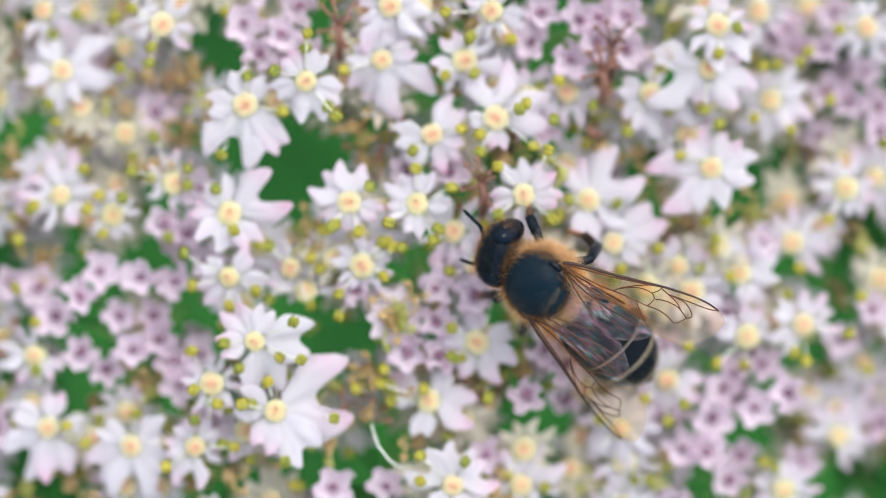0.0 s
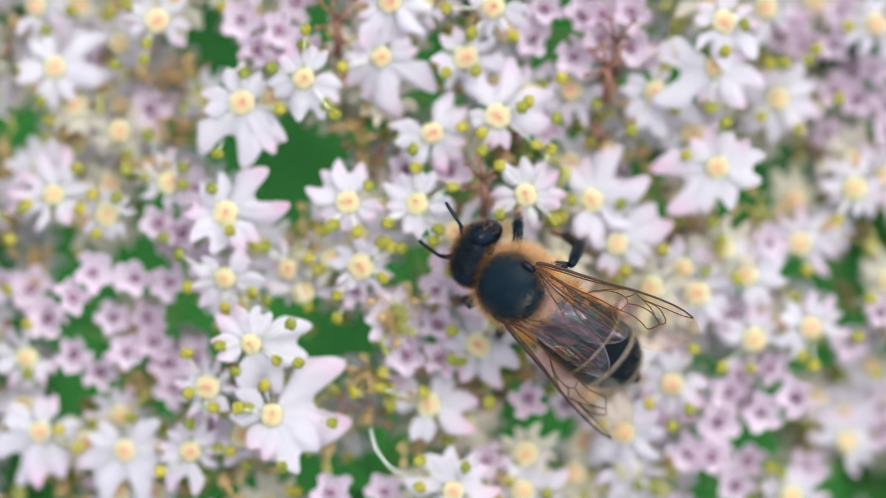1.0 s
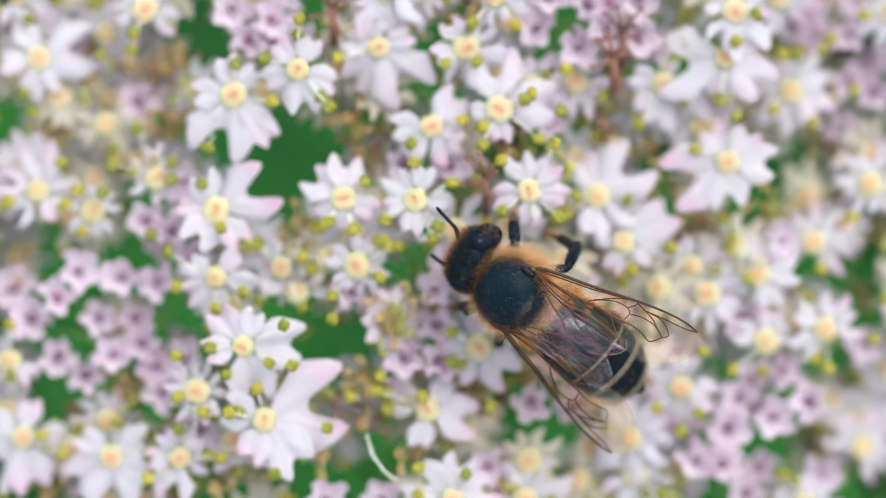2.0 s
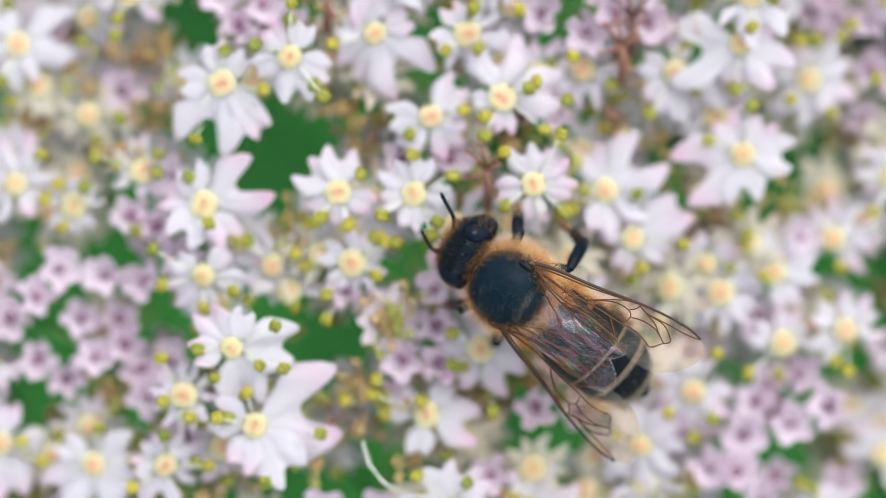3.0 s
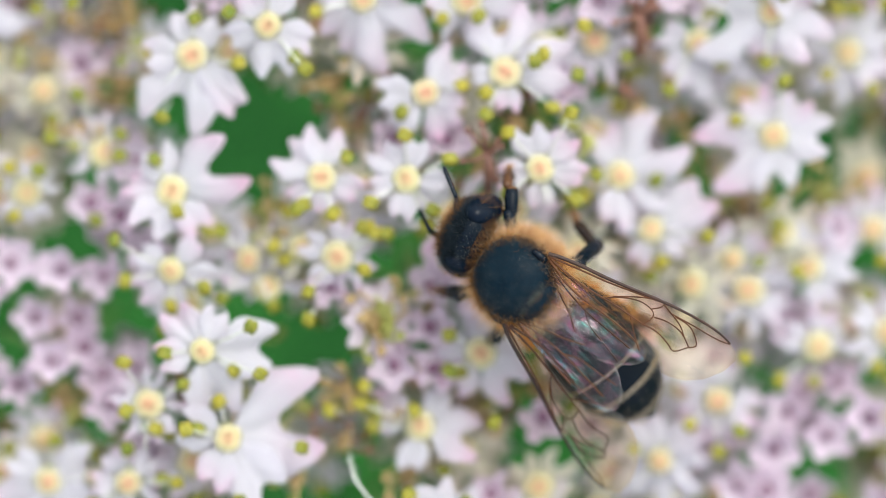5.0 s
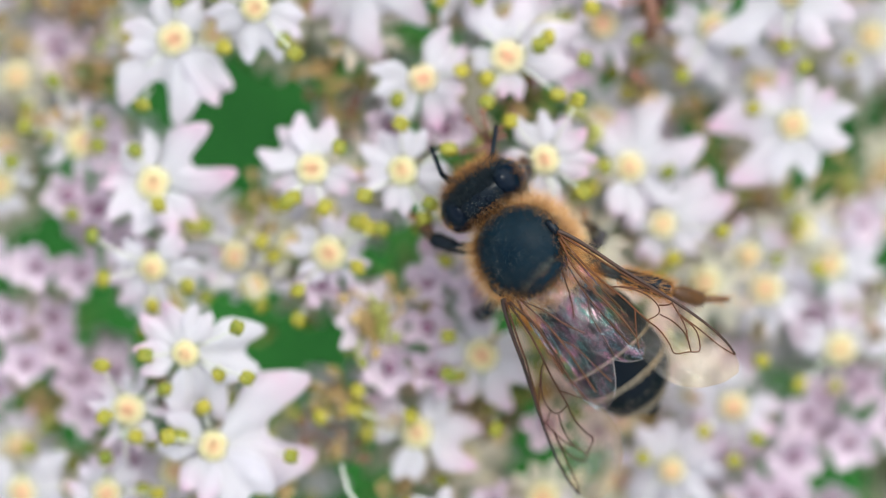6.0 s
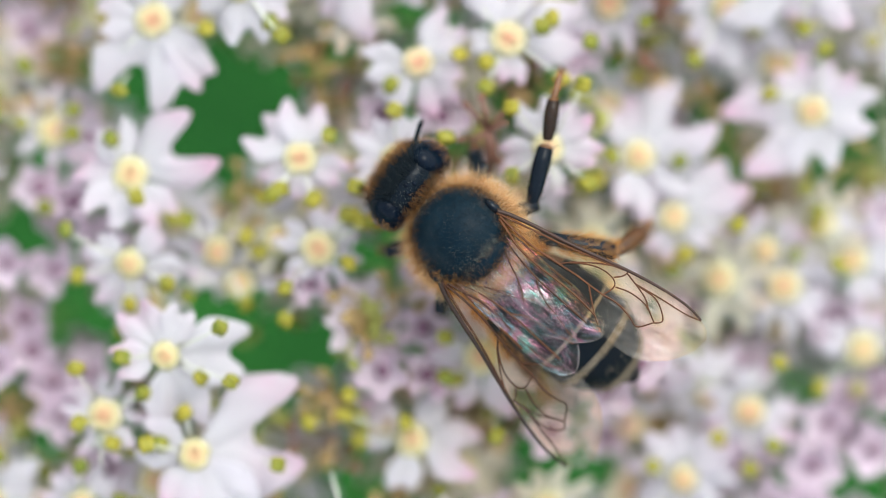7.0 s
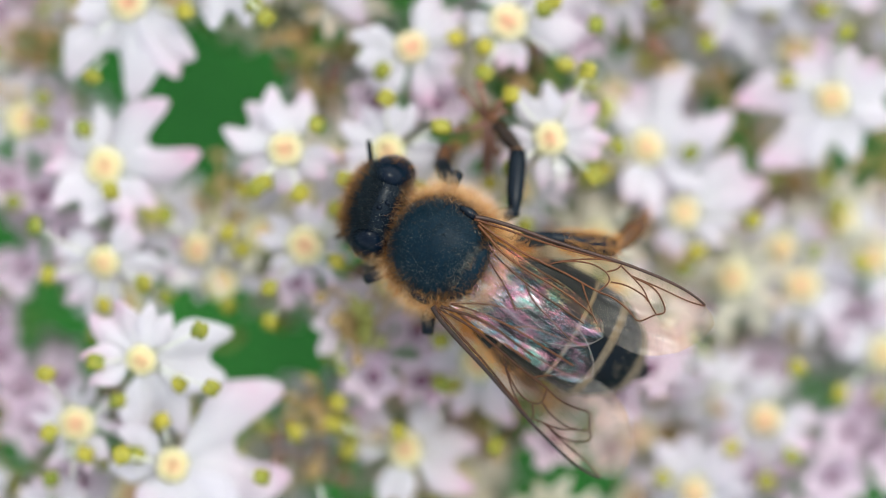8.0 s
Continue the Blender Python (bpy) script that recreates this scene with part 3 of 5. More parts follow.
add_cluster(-16.3, 9.3,
    open_florets=[(-15.8, 13.0, -0.4, 2.3, -20, 0.10),
                  (-15.1, 4.1, -0.6, 2.1, 60, 0.10),
                  (-18.0, 8.4, -4.6, 3.2, 20, 0.10),
                  (-15.8, 6.8, -4.2, 3.0, -60, 0.10),
                  (-20.2, 6.6, -4.8, 3.0, 170, 0.10)],
    mauve=[],
    spent=[(-14.2, 10.9), (-13.9, 9.0), (-14.4, 7.3), (-14.6, 9.8)],
    anthers=[(0, -16.3, 11.7), (1, -15.4, 1.1), (1, -14.3, 4.9), (1, -14.3, 4.0), (1, -17.4, 4.8), (1, -16.2, 6.7), (0, -16.4, 10.8)])
add_cluster(21.6, 10.2,
    open_florets=[(18.2, 8.6, 0.4, 2.7, 180, 0.15, "V200:2.6 h245:2.4 h320:2.5 h40:2.4 p115:2.0"),
                  (17.5, 13.6, 0.3, 2.5, -120, 0.10),
                  (23.5, 12.7, 0.0, 2.5, -60, 0.10)],
    mauve=[(21.3, 11.6), (23.5, 10.3), (18.5, 12.3), (21.4, 9.2), (22.6, 8.6), (24.3, 8.3), (21.0, 6.7), (21.9, 13.5), (19.3, 12.9)],
    spent=[(20.3, 6.2)],
    anthers=[(0, 17.7, 10.5), (0, 19.7, 10.7), (0, 20.2, 11.3), (0, 17.2, 7.6), (0, 19.2, 6.9), (0, 21.4, 8.6)])
add_cluster(-3.0, 9.0,
    open_florets=[(-3.0, 14.0, 0.4, 2.5, -100, 0.20),
                  (-3.5, 11.0, -0.4, 3.0, -65, 0.35, "V311:3.4 h236:2.6 p25:2.0 p100:2.0 p170:1.9"),
                  (-0.7, 6.8, 0.0, 2.5, 40, 0.10, "h48:2.4 p358:2.0 h302:2.2 p228:2.2 h180:2.2")],
    mauve=[],
    spent=[(-4.9, 7.3), (-4.6, 6.5), (-5.9, 12.9), (-6.2, 11.5), (-4.6, 5.4), (-1.1, 10.2)],
    anthers=[(1, -5.6, 10.4)])
add_cluster(14.6, 1.7,
    open_florets=[(9.4, 0.7, -0.9, 2.8, 32, 0.30, "p30:3.2 p330:2.0 p250:1.8 p170:1.7 p100:1.6")],
    mauve=[],
    spent=[(13.7, 2.0), (14.6, 1.7), (12.7, 1.0), (17.2, 2.3)],
    anthers=[(0, 11.9, 0.4)])
add_cluster(-3.1, -13.4,
    open_florets=[(0.4, -12.8, 0.2, 2.7, 20, 0.15, "h72:2.4 V150:2.6 h15:2.5 p300:2.1 p230:2.1")],
    mauve=[(-3.3, -12.9), (-6.3, -12.9)],
    spent=[],
    anthers=[(0, -1.4, -11.1), (0, -1.4, -12.5)])
add_cluster(22.5, -11.0,
    open_florets=[(21.9, -10.1, -0.9, 2.9, 20, 0.10)],
    mauve=[],
    spent=[(20.3, -9.4), (19.8, -10.0), (23.9, -4.7), (21.4, -6.4)],
    anthers=[(0, 23.5, -6.4)])
add_cluster(3.6, 6.4,
    open_florets=[(2.9, 7.7, -0.3, 2.5, 95, 0.30, "V95:3.2 h10:3.1 p275:1.8 p185:1.6"),
                  (4.4, 3.4, 0.4, 2.5, 25, 0.05, "h195:2.0 h105:2.1 h45:2.1 p350:2.1 p270:1.9")],
    mauve=[],
    spent=[(1.9, 4.2), (2.0, 3.4)],
    anthers=[(0, 2.0, 6.8), (1, 3.0, 5.0), (1, 3.0, 2.3), (1, 6.0, 2.0), (0, 6.4, 9.8), (0, 4.6, 8.5), (0, 4.2, 8.2), (0, 5.0, 6.1), (1, 5.8, 5.9), (0, 6.1, 7.6), (0, 2.0, 5.8)])
add_cluster(-10.0, -5.8,
    open_florets=[(-10.6, -4.7, 1.3, 3.0, -75, 0.20, "h2:3.3 h287:3.2 h190:2.1 h130:2.4 p66:2.1"),
                  (-9.5, -8.6, 0.5, 3.3, -10, 0.30, "V15:4.5 h309:3.3 p248:2.4 h165:2.4"),
                  (-13.0, -7.1, 0.1, 2.1, 160, 0.10),
                  (-14.0, -10.6, -1.2, 2.5, -95, 0.20)],
    mauve=[],
    spent=[(-6.2, -7.4), (-4.7, -7.4), (-10.4, -10.9)],
    anthers=[(2, -14.1, -5.2), (2, -11.5, -6.2), (2, -14.0, -7.4), (2, -12.7, -8.2), (1, -11.3, -8.2), (3, -14.0, -9.1), (1, -6.2, -9.0), (3, -15.6, -11.7), (1, -8.9, -11.4), (3, -11.8, -10.6), (0, -8.0, -5.7), (0, -8.4, -3.6)])
add_cluster(-11.3, 0.2,
    open_florets=[(-12.0, 2.4, 0.5, 3.2, 15, 0.30, "V25:3.4 h115:2.2 p172:2.1 h235:2.4 p310:2.4"),
                  (-12.0, -1.1, 0.5, 2.4, -130, 0.10, "h215:2.1 p268:2.2 p350:2.1 p150:1.8 p48:1.9"),
                  (-8.6, -0.6, -1.0, 2.4, -100, 0.10)],
    mauve=[(-15.7, 1.9), (-14.4, 1.3)],
    spent=[],
    anthers=[(1, -14.5, 0.2), (2, -9.8, 0.6), (2, -10.3, 0.7), (0, -11.7, 1.5), (1, -10.5, -1.9), (2, -9.8, -2.4), (2, -7.5, -2.7)])
add_cluster(2.6, -5.9,
    open_florets=[(-0.9, -8.1, -1.2, 2.7, 150, 0.15, "h155:2.6 h345:2.8 p60:2.1 p255:2.1"),
                  (1.8, -4.8, -0.8, 2.4, -110, 0.10, "h235:2.3 h312:2.6 p20:2.0 p95:1.9 p165:2.0"),
                  (9.1, -4.0, -2.2, 2.3, 160, 0.10),
                  (2.1, -4.4, -1.5, 2.4, -20, 0.10)],
    mauve=[(8.7, -4.2), (8.1, -5.1), (6.8, -6.1), (4.6, -7.7)],
    spent=[(4.5, -6.5), (4.1, -5.9), (2.7, -8.1), (2.3, -6.9)],
    anthers=[(1, 0.4, -5.6), (1, 0.4, -4.0), (1, 2.4, -7.9), (0, -1.2, -7.4), (0, -5.0, -7.4), (0, -3.4, -6.3), (0, -3.6, -7.1)])
add_cluster(-6.2, 0.8,
    open_florets=[(-1.5, 2.9, 0.2, 2.4, 130, 0.05, "h130:2.1 p75:1.9 p192:1.8 p260:1.9 p0:1.8"),
                  (-5.3, 3.0, 0.0, 2.4, 130, 0.15, "h142:2.4 h90:2.4 p215:1.8 p338:1.9 p275:1.7"),
                  (-4.6, -0.5, -0.8, 2.1, -140, 0.00)],
    mauve=[],
    spent=[(-7.8, 1.7), (-7.6, 0.5)],
    anthers=[(0, -1.6, 4.9), (1, -4.2, 3.9), (0, 0.4, 3.8), (0, -0.6, 0.9), (0, -3.1, 1.9), (1, -4.8, 1.4), (2, -3.5, 0.8), (2, -5.9, -2.1), (2, -5.9, -3.3), (2, -3.4, -1.1), (1, -6.4, 1.6), (2, -2.4, 0.5)])
add_cluster(10.5, -11.9,
    open_florets=[(4.2, -12.8, -0.3, 2.5, 35, 0.20),
                  (9.8, -9.6, -0.8, 2.8, -100, 0.20),
                  (7.7, -7.6, -2.4, 2.3, 60, 0.10)],
    mauve=[(13.3, -10.8)],
    spent=[(12.4, -11.9), (11.1, -12.9), (8.6, -12.8), (8.7, -7.4), (8.1, -6.9)],
    anthers=[])
add_cluster(16.2, -3.4,
    open_florets=[(16.5, -1.0, -0.5, 2.7, 180, 0.10, "h160:2.7 p210:2.2 h80:2.2 h5:2.2 p290:2.0"),
                  (13.8, -2.0, -0.6, 2.5, 180, 0.10),
                  (16.9, -4.5, -0.8, 2.2, -60, 0.10),
                  (20.0, -3.9, -0.8, 2.4, 0, 0.10)],
    mauve=[],
    spent=[(10.1, -4.8), (11.0, -4.8)],
    anthers=[(2, 15.1, -6.0), (3, 20.1, -5.9), (0, 15.1, 0.9), (0, 15.9, -1.2), (3, 23.2, -2.3), (3, 22.5, -4.4)])
add_cluster(22.5, 1.6,
    open_florets=[(22.4, 3.7, 0.0, 2.3, 150, 0.10),
                  (19.4, 0.7, -0.8, 2.8, 180, 0.20)],
    mauve=[],
    spent=[(20.8, 5.4), (23.5, 0.4)],
    anthers=[(0, 21.4, 2.0), (0, 24.4, 6.2)])
add_cluster(-22.0, 4.0,
    open_florets=[(-21.4, 3.4, 0.0, 2.7, 95, 0.10),
                  (-18.5, 2.4, 0.2, 1.9, -60, 0.00)],
    mauve=[(-22.8, -1.7)],
    spent=[(-21.0, 6.8), (-24.4, 6.0), (-24.2, 4.6), (-24.2, 1.1)],
    anthers=[(1, -19.9, 2.7), (1, -19.0, 1.3), (0, -23.7, 1.0), (0, -20.1, 4.9), (1, -17.9, 3.3)])
add_cluster(-21.7, -10.5,
    open_florets=[(-17.5, -10.5, 0.3, 3.0, -105, 0.30, "h210:2.8 p150:2.2 V265:3.0 h25:2.6 p330:2.2"),
                  (-22.2, -9.5, -0.8, 3.3, -95, 0.25, "V230:3.0 h283:3.0 p0:2.1 p80:2.1 p150:2.2"),
                  (-22.9, -5.5, -0.8, 2.1, 180, 0.10)],
    mauve=[],
    spent=[(-19.8, -8.2), (-23.5, -12.8), (-21.1, -12.8), (-14.5, -12.8)],
    anthers=[(2, -22.8, -3.6), (2, -23.9, -1.7), (2, -22.8, -6.3), (1, -21.1, -9.4), (1, -20.1, -10.4)])
add_cluster(3.0, 12.8,
    open_florets=[(2.7, 13.7, 0.0, 2.2, 200, 0.10),
                  (1.1, 11.0, -0.8, 2.3, -30, 0.20)],
    mauve=[(5.5, 13.7), (4.9, 12.0)],
    spent=[(1.1, 10.5)],
    anthers=[(1, 1.5, 12.3), (0, 0.1, 13.6), (1, 1.7, 10.2)])
add_cluster(-10.0, 9.6,
    open_florets=[(-11.1, 8.5, 0.4, 3.0, -100, 0.35, "V248:3.5 n313:3.3 h180:2.2 p100:2.1 p48:1.9"),
                  (-7.7, 9.8, 1.2, 2.2, -90, 0.05, "h277:2.4 p205:2.0 p340:2.2 p130:1.9 p60:1.9")],
    mauve=[(-11.2, 13.1), (-9.1, 12.5), (-10.3, 11.4)],
    spent=[],
    anthers=[(1, -7.6, 12.4), (1, -9.4, 10.3), (0, -9.0, 8.1), (1, -6.0, 7.8), (0, -12.4, 5.7)])
add_cluster(12.4, 5.8,
    open_florets=[(14.8, 10.4, 0.4, 3.0, 175, 0.25, "V190:3.7 p255:2.1 h318:2.8 p80:2.0 p30:2.1"),
                  (14.9, 4.9, -0.2, 3.0, 190, 0.25, "V203:3.5 h115:2.2 h52:2.2 h0:2.6 h272:2.5"),
                  (8.0, 3.1, 0.0, 2.8, 35, 0.20, "V45:3.3 h113:2.5 h335:2.4 p263:2.4 p180:1.6"),
                  (11.5, 9.1, -0.8, 2.7, -68, 0.20, "V303:2.9 p232:2.2 p160:1.9 p80:1.9")],
    mauve=[],
    spent=[(12.4, 3.4), (10.9, 5.8)],
    anthers=[(2, 6.9, 3.1), (3, 8.3, 8.4), (3, 10.2, 6.9), (0, 14.5, 8.1), (1, 15.3, 7.3)])
add_cluster(-22.9, 12.5,
    open_florets=[(-21.3, 10.4, 0.3, 3.0, 0, 0.30, "V12:3.1 h318:2.1 p262:2.2 p120:2.1 p190:2.1"),
                  (-22.3, 13.8, -0.4, 2.2, 190, 0.10)],
    mauve=[],
    spent=[],
    anthers=[(0, -18.0, 10.5), (1, -20.4, 13.5), (0, -22.0, 8.5)])
add_cluster(17.8, -12.9,
    open_florets=[(18.9, -13.1, -1.0, 2.5, -60, 0.10)],
    mauve=[(16.6, -11.2), (15.9, -12.6)],
    spent=[],
    anthers=[])

# gaps in the flower head through which the leaves show: x, y, radius
GAPS = [(-9.0, 5.2, 2.4),
        (-7.6, 5.8, 1.6),
        (-5.9, -4.9, 1.9),
        (-24.2, 6.5, 1.4),
        (-1.8, -0.8, 1.3),
        (-4.0, -11.9, 1.6),
        (-4.7, -12.8, 1.3),
        (-23.9, -12.9, 1.7),
        (-19.7, -4.1, 1.1),
        (-20.7, -0.3, 1.3),
        (-13.0, 12.8, 1.0),
        (-12.2, 12.2, 0.9),
        (11.8, 6.1, 1.1),
        (18.8, 5.4, 0.9),
        (21.1, -1.0, 1.2),
        (6.9, 12.7, 0.6),
        (23.8, -12.9, 1.9),
        (21.9, -13.2, 1.1),
        (17.8, -11.0, 0.8),
        (15.2, -12.7, 0.9),
        (-15.1, -2.8, 0.9),
        (-13.5, -3.1, 0.9),
        (23.8, 2.0, 1.1),
        (15.6, 3.2, 0.5),
        (-20.8, -7.4, 0.8),
        (-17.6, -2.0, 0.6),
        (-2.8, -9.0, 0.6),
        (-16.9, 3.5, 0.5)]
GAPS += [(12.0, 2.6, 0.6), (10.8, 1.7, 0.6), (22.9, 7.6, 0.8), (-0.5, 9.3, 0.6), (-0.2, 12.0, 0.5), (-9.7, -2.7, 0.6),
         (-21.1, -12.4, 1.1), (19.4, -6.2, 0.5), (14.3, -5.9, 0.4), (-7.2, -12.2, 0.9)]
GAPS += [(13.4, 9.1, 0.3), (16.2, 7.6, 0.6), (18.3, 5.1, 1.1), (11.5, 5.7, 1.0), (11.1, 3.0, 0.6), (19.4, -1.6, 0.6), (18.2, -10.9, 0.8),
         (18.6, -9.1, 0.5), (-1.7, -4.5, 0.4), (3.5, -9.2, 0.6), (5.5, -9.5, 0.6), (-13.3, 5.6, 0.7), (-19.4, 5.6, 0.6), (-17.0, 0.3, 0.4),
         (-14.1, -2.6, 0.9), (-20.4, -6.7, 0.6), (-12.4, 11.3, 0.6)]


withered_floret(CLUSTERS[10][0], 2.1, 3.9, 0.2)
withered_floret(CLUSTERS[2][0], 8.9, 10.2, -1.2)
withered_floret(CLUSTERS[2][0], 9.4, 11.6, -1.6)
withered_floret(CLUSTERS[6][0], -5.9, 12.8, -1.2)
for dx, dy in ((-2.6, -3.1), (-3.1, -3.6), (-2.5, -3.8)):
    spent_floret(CLUSTERS[3][0], CLUSTERS[3][1], dx, dy, -1.3, random.Random(int(dx * dy * 100)))


def stray_filament(cluster):
    """A bare, curled white thread between two clusters."""
    c = cluster.location
    path = [(-4.1, -9.4, -0.2), (-3.8, -10.5, 0.3), (-3.2, -11.3, 0.5), (-2.7, -11.75, 0.2), (-2.2, -11.8, -0.8)]
    line = [(x - c.x / MM, y - c.y / MM, H / MM + z - c.z / MM) for x, y, z in path]
    put("filament", Shape().tube(line, [0.055, 0.06, 0.055, 0.05, 0.04], 6).mesh("filament", FILAMENT), cluster)


stray_filament(CLUSTERS[8][0])


def fill_tier(seed, tries, clear, apart, low, high, white, pink):
    """Smaller florets of a lower tier between the ones above, in their nearest cluster."""
    rng = random.Random(seed)
    taken = [p for c in CLUSTERS for p in c[2]]
    made = []
    for k in range(tries):
        x, y = rng.uniform(-31, 31), rng.uniform(-20, 20)
        if k < 4 * len(CLUSTERS):   # close over the middles of the clusters first
            middle = CLUSTERS[k % len(CLUSTERS)][1]
            x, y = middle[0] + rng.uniform(-1, 1), middle[1] + rng.uniform(-1, 1)
        if any(math.hypot(x - gx, y - gy) < r + 1.0 for gx, gy, r in GAPS):
            continue
        inside = abs(x) < 25 and abs(y) < 14.5
        if any(math.hypot(x - a, y - b) < (clear if inside else 2.2) for a, b in taken) or any(math.hypot(x - a, y - b) < apart for a, b in made):
            continue
        made.append((x, y))
        cluster, node = min(CLUSTERS, key=lambda c: math.hypot(x - c[1][0], y - c[1][1]))[:2]
        sort, z = rng.random(), rng.uniform(low, high) + node[2] + 11.0
        if sum(math.hypot(x - a, y - b) < 3.0 for a, b in MAUVES) > 1 and rng.random() < 0.5:
            mauve_floret(cluster, node, x, y, z + 0.8, rng)
        elif sort < white:
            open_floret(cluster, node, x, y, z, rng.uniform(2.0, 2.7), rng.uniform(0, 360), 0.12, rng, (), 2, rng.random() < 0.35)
        elif sort < white + pink:
            mauve_floret(cluster, node, x, y, z, rng)
        else:
            spent_floret(cluster, node, x, y, z, rng)


fill_tier(5, 9000, 1.4, 1.8, -3.2, -1.4, 0.58, 0.16)
fill_tier(6, 8000, 0.4, 2.3, -6.5, -4.2, 0.80, 0.06)


# ---- the bee (its own space: forward x, left y, up z, from the middle of the chest) ----
def scatter(rng, count, radii, keep):
    """Points and normals on an ellipsoid, where keep(direction) says so."""
    found = []
    while len(found) < count:
        d = Vector((rng.gauss(0, 1), rng.gauss(0, 1), rng.gauss(0, 1))).normalized()
        if keep(d):
            p = Vector((d.x * radii[0], d.y * radii[1], d.z * radii[2]))
            n = Vector((d.x / radii[0], d.y / radii[1], d.z / radii[2])).normalized()
            found.append((d, p, n))
    return found


def fur(rng, count, radii, keep, length, width, lay, spread=0.45, shift=(0, 0, 0)):
    """A coat of tapered hairs that stand out of the skin and lean along lay."""
    s = Shape()
    for d, p, n in scatter(rng, count, radii, keep):
        way = n + Vector(lay) + spread * Vector((rng.gauss(0, 1), rng.gauss(0, 1), rng.gauss(0, 1)))
        way.normalize()
        ln = length * rng.uniform(0.55, 1.2)
        p = p * 0.97 + Vector(shift)
        s.hair(p, p + way * ln, width, 0.12 * ln * Vector((rng.gauss(0, 1), rng.gauss(0, 1), rng.gauss(0, 1) - 0.4)))
    return s


CHEST = (2.05, 1.95, 1.75)


def build_thorax(bee):
    rng = random.Random(21)

    def form(d):
        groove = 0.05 * math.exp(-((d.x + 0.52) / 0.07) ** 2) * (d.z > 0)
        return 1 - groove + 0.03 * math.exp(-((d.x + 0.68) / 0.12) ** 2) * (d.z > 0.2)

    thorax = put("thorax", Shape().ovoid((0, 0, 0), CHEST, None, 28, 40, 0, form).mesh("thorax", SHELL), bee, at(0, 0, 0), "furry chest with a dark bare-looking back")

    def rough(d):
        return d + 0.07 * Vector((noise.noise(d * 9), noise.noise(d * 9 + Vector((5, 0, 0))), 0)) + 0.06 * Vector((rng.gauss(0, 1), rng.gauss(0, 1), 0))

    def disc(d):
        d = rough(d)
        return ((d.x - 0.10) / 1.04) ** 2 + (d.y / 1.02) ** 2 if d.z > 0.05 else 9.0

    def scutellum(d):
        d = rough(d)
        return d.z > 0.2 and -0.80 < d.x < -0.56 and abs(d.y - 0.05) < 0.34

    def back(d):
        return disc(d) < 1 and not scutellum(d)

    def coat(label, mat, count, keep, length, width, lay, spread=0.6):
        put("fur", fur(rng, count, CHEST, keep, length, width, lay, spread).mesh("fur", mat), thorax, at(0, 0, 0), label)

    def sides(d, front):
        rear = d.x < -0.55 and abs(d.y) < 0.62 and d.z > -0.05
        return d.z > -0.5 and disc(d) > 1 and (d.x < 0.7 or rng.random() < front) and (not rear or rng.random() < 0.65)

    coat("dark brown under-fur", BROWN_FUR, 5200, lambda d: sides(d, 0.6), 0.40, 0.008, (-0.1, 0, 0.15))
    coat("long ochre fur", OCHRE_FUR, 10500, lambda d: sides(d, 0.5) and (d.y < 0.3 or rng.random() < 0.75), 0.78, 0.0048, (-0.25, 0, 0.1), 0.7)
    coat("pale fur tips", PALE_FUR, 4600, lambda d: sides(d, 0.5) and d.z > -0.3 and (d.y < 0.3 or rng.random() < 0.5), 1.15, 0.0035, (-0.25, 0, 0.25), 0.75)
    coat("brown fur round the dark back", BROWN_FUR, 2600, lambda d: 0.66 < disc(d) < 1.25, 0.40, 0.0065, (0, 0, 0.2), 0.7)
    coat("short dark down", DARK_FUR, 4600, back, 0.22, 0.0095, (-0.3, 0, 0), 0.5)
    coat("sparse pale down", GREY_DOWN, 6000, lambda d: back(d) and noise.noise(d * 2.5 + Vector((3, 1, 0))) > -0.25, 0.13, 0.0036, (-0.7, 0, -0.2), 0.5)
    coat("brown fur on the rear of the chest", BROWN_FUR, 420, scutellum, 0.13, 0.0055, (-0.8, 0, -0.1), 0.4)
    coat("tan tips on the rear of the chest", PALE_FUR, 90, scutellum, 0.13, 0.0045, (-0.8, 0, -0.1), 0.4)
    coat("dark rim behind the back", DARK_FUR, 900, lambda d: d.z > 0.1 and 0.5 < abs(d.y) + 0.3 and -0.98 < d.x < -0.86, 0.22, 0.009, (-0.4, 0, 0.1), 0.4)
    for side in (-1, 1):
        put("tegula", Shape().ovoid((0, 0, 0), (0.44, 0.20, 0.19)).mesh("tegula", CHITIN), thorax, at(-0.08, 1.68 * side, 0.98) if side < 0 else at(-0.3, 1.82, 0.62))
    return thorax


SKULL = (0.93, 1.75, 1.40)


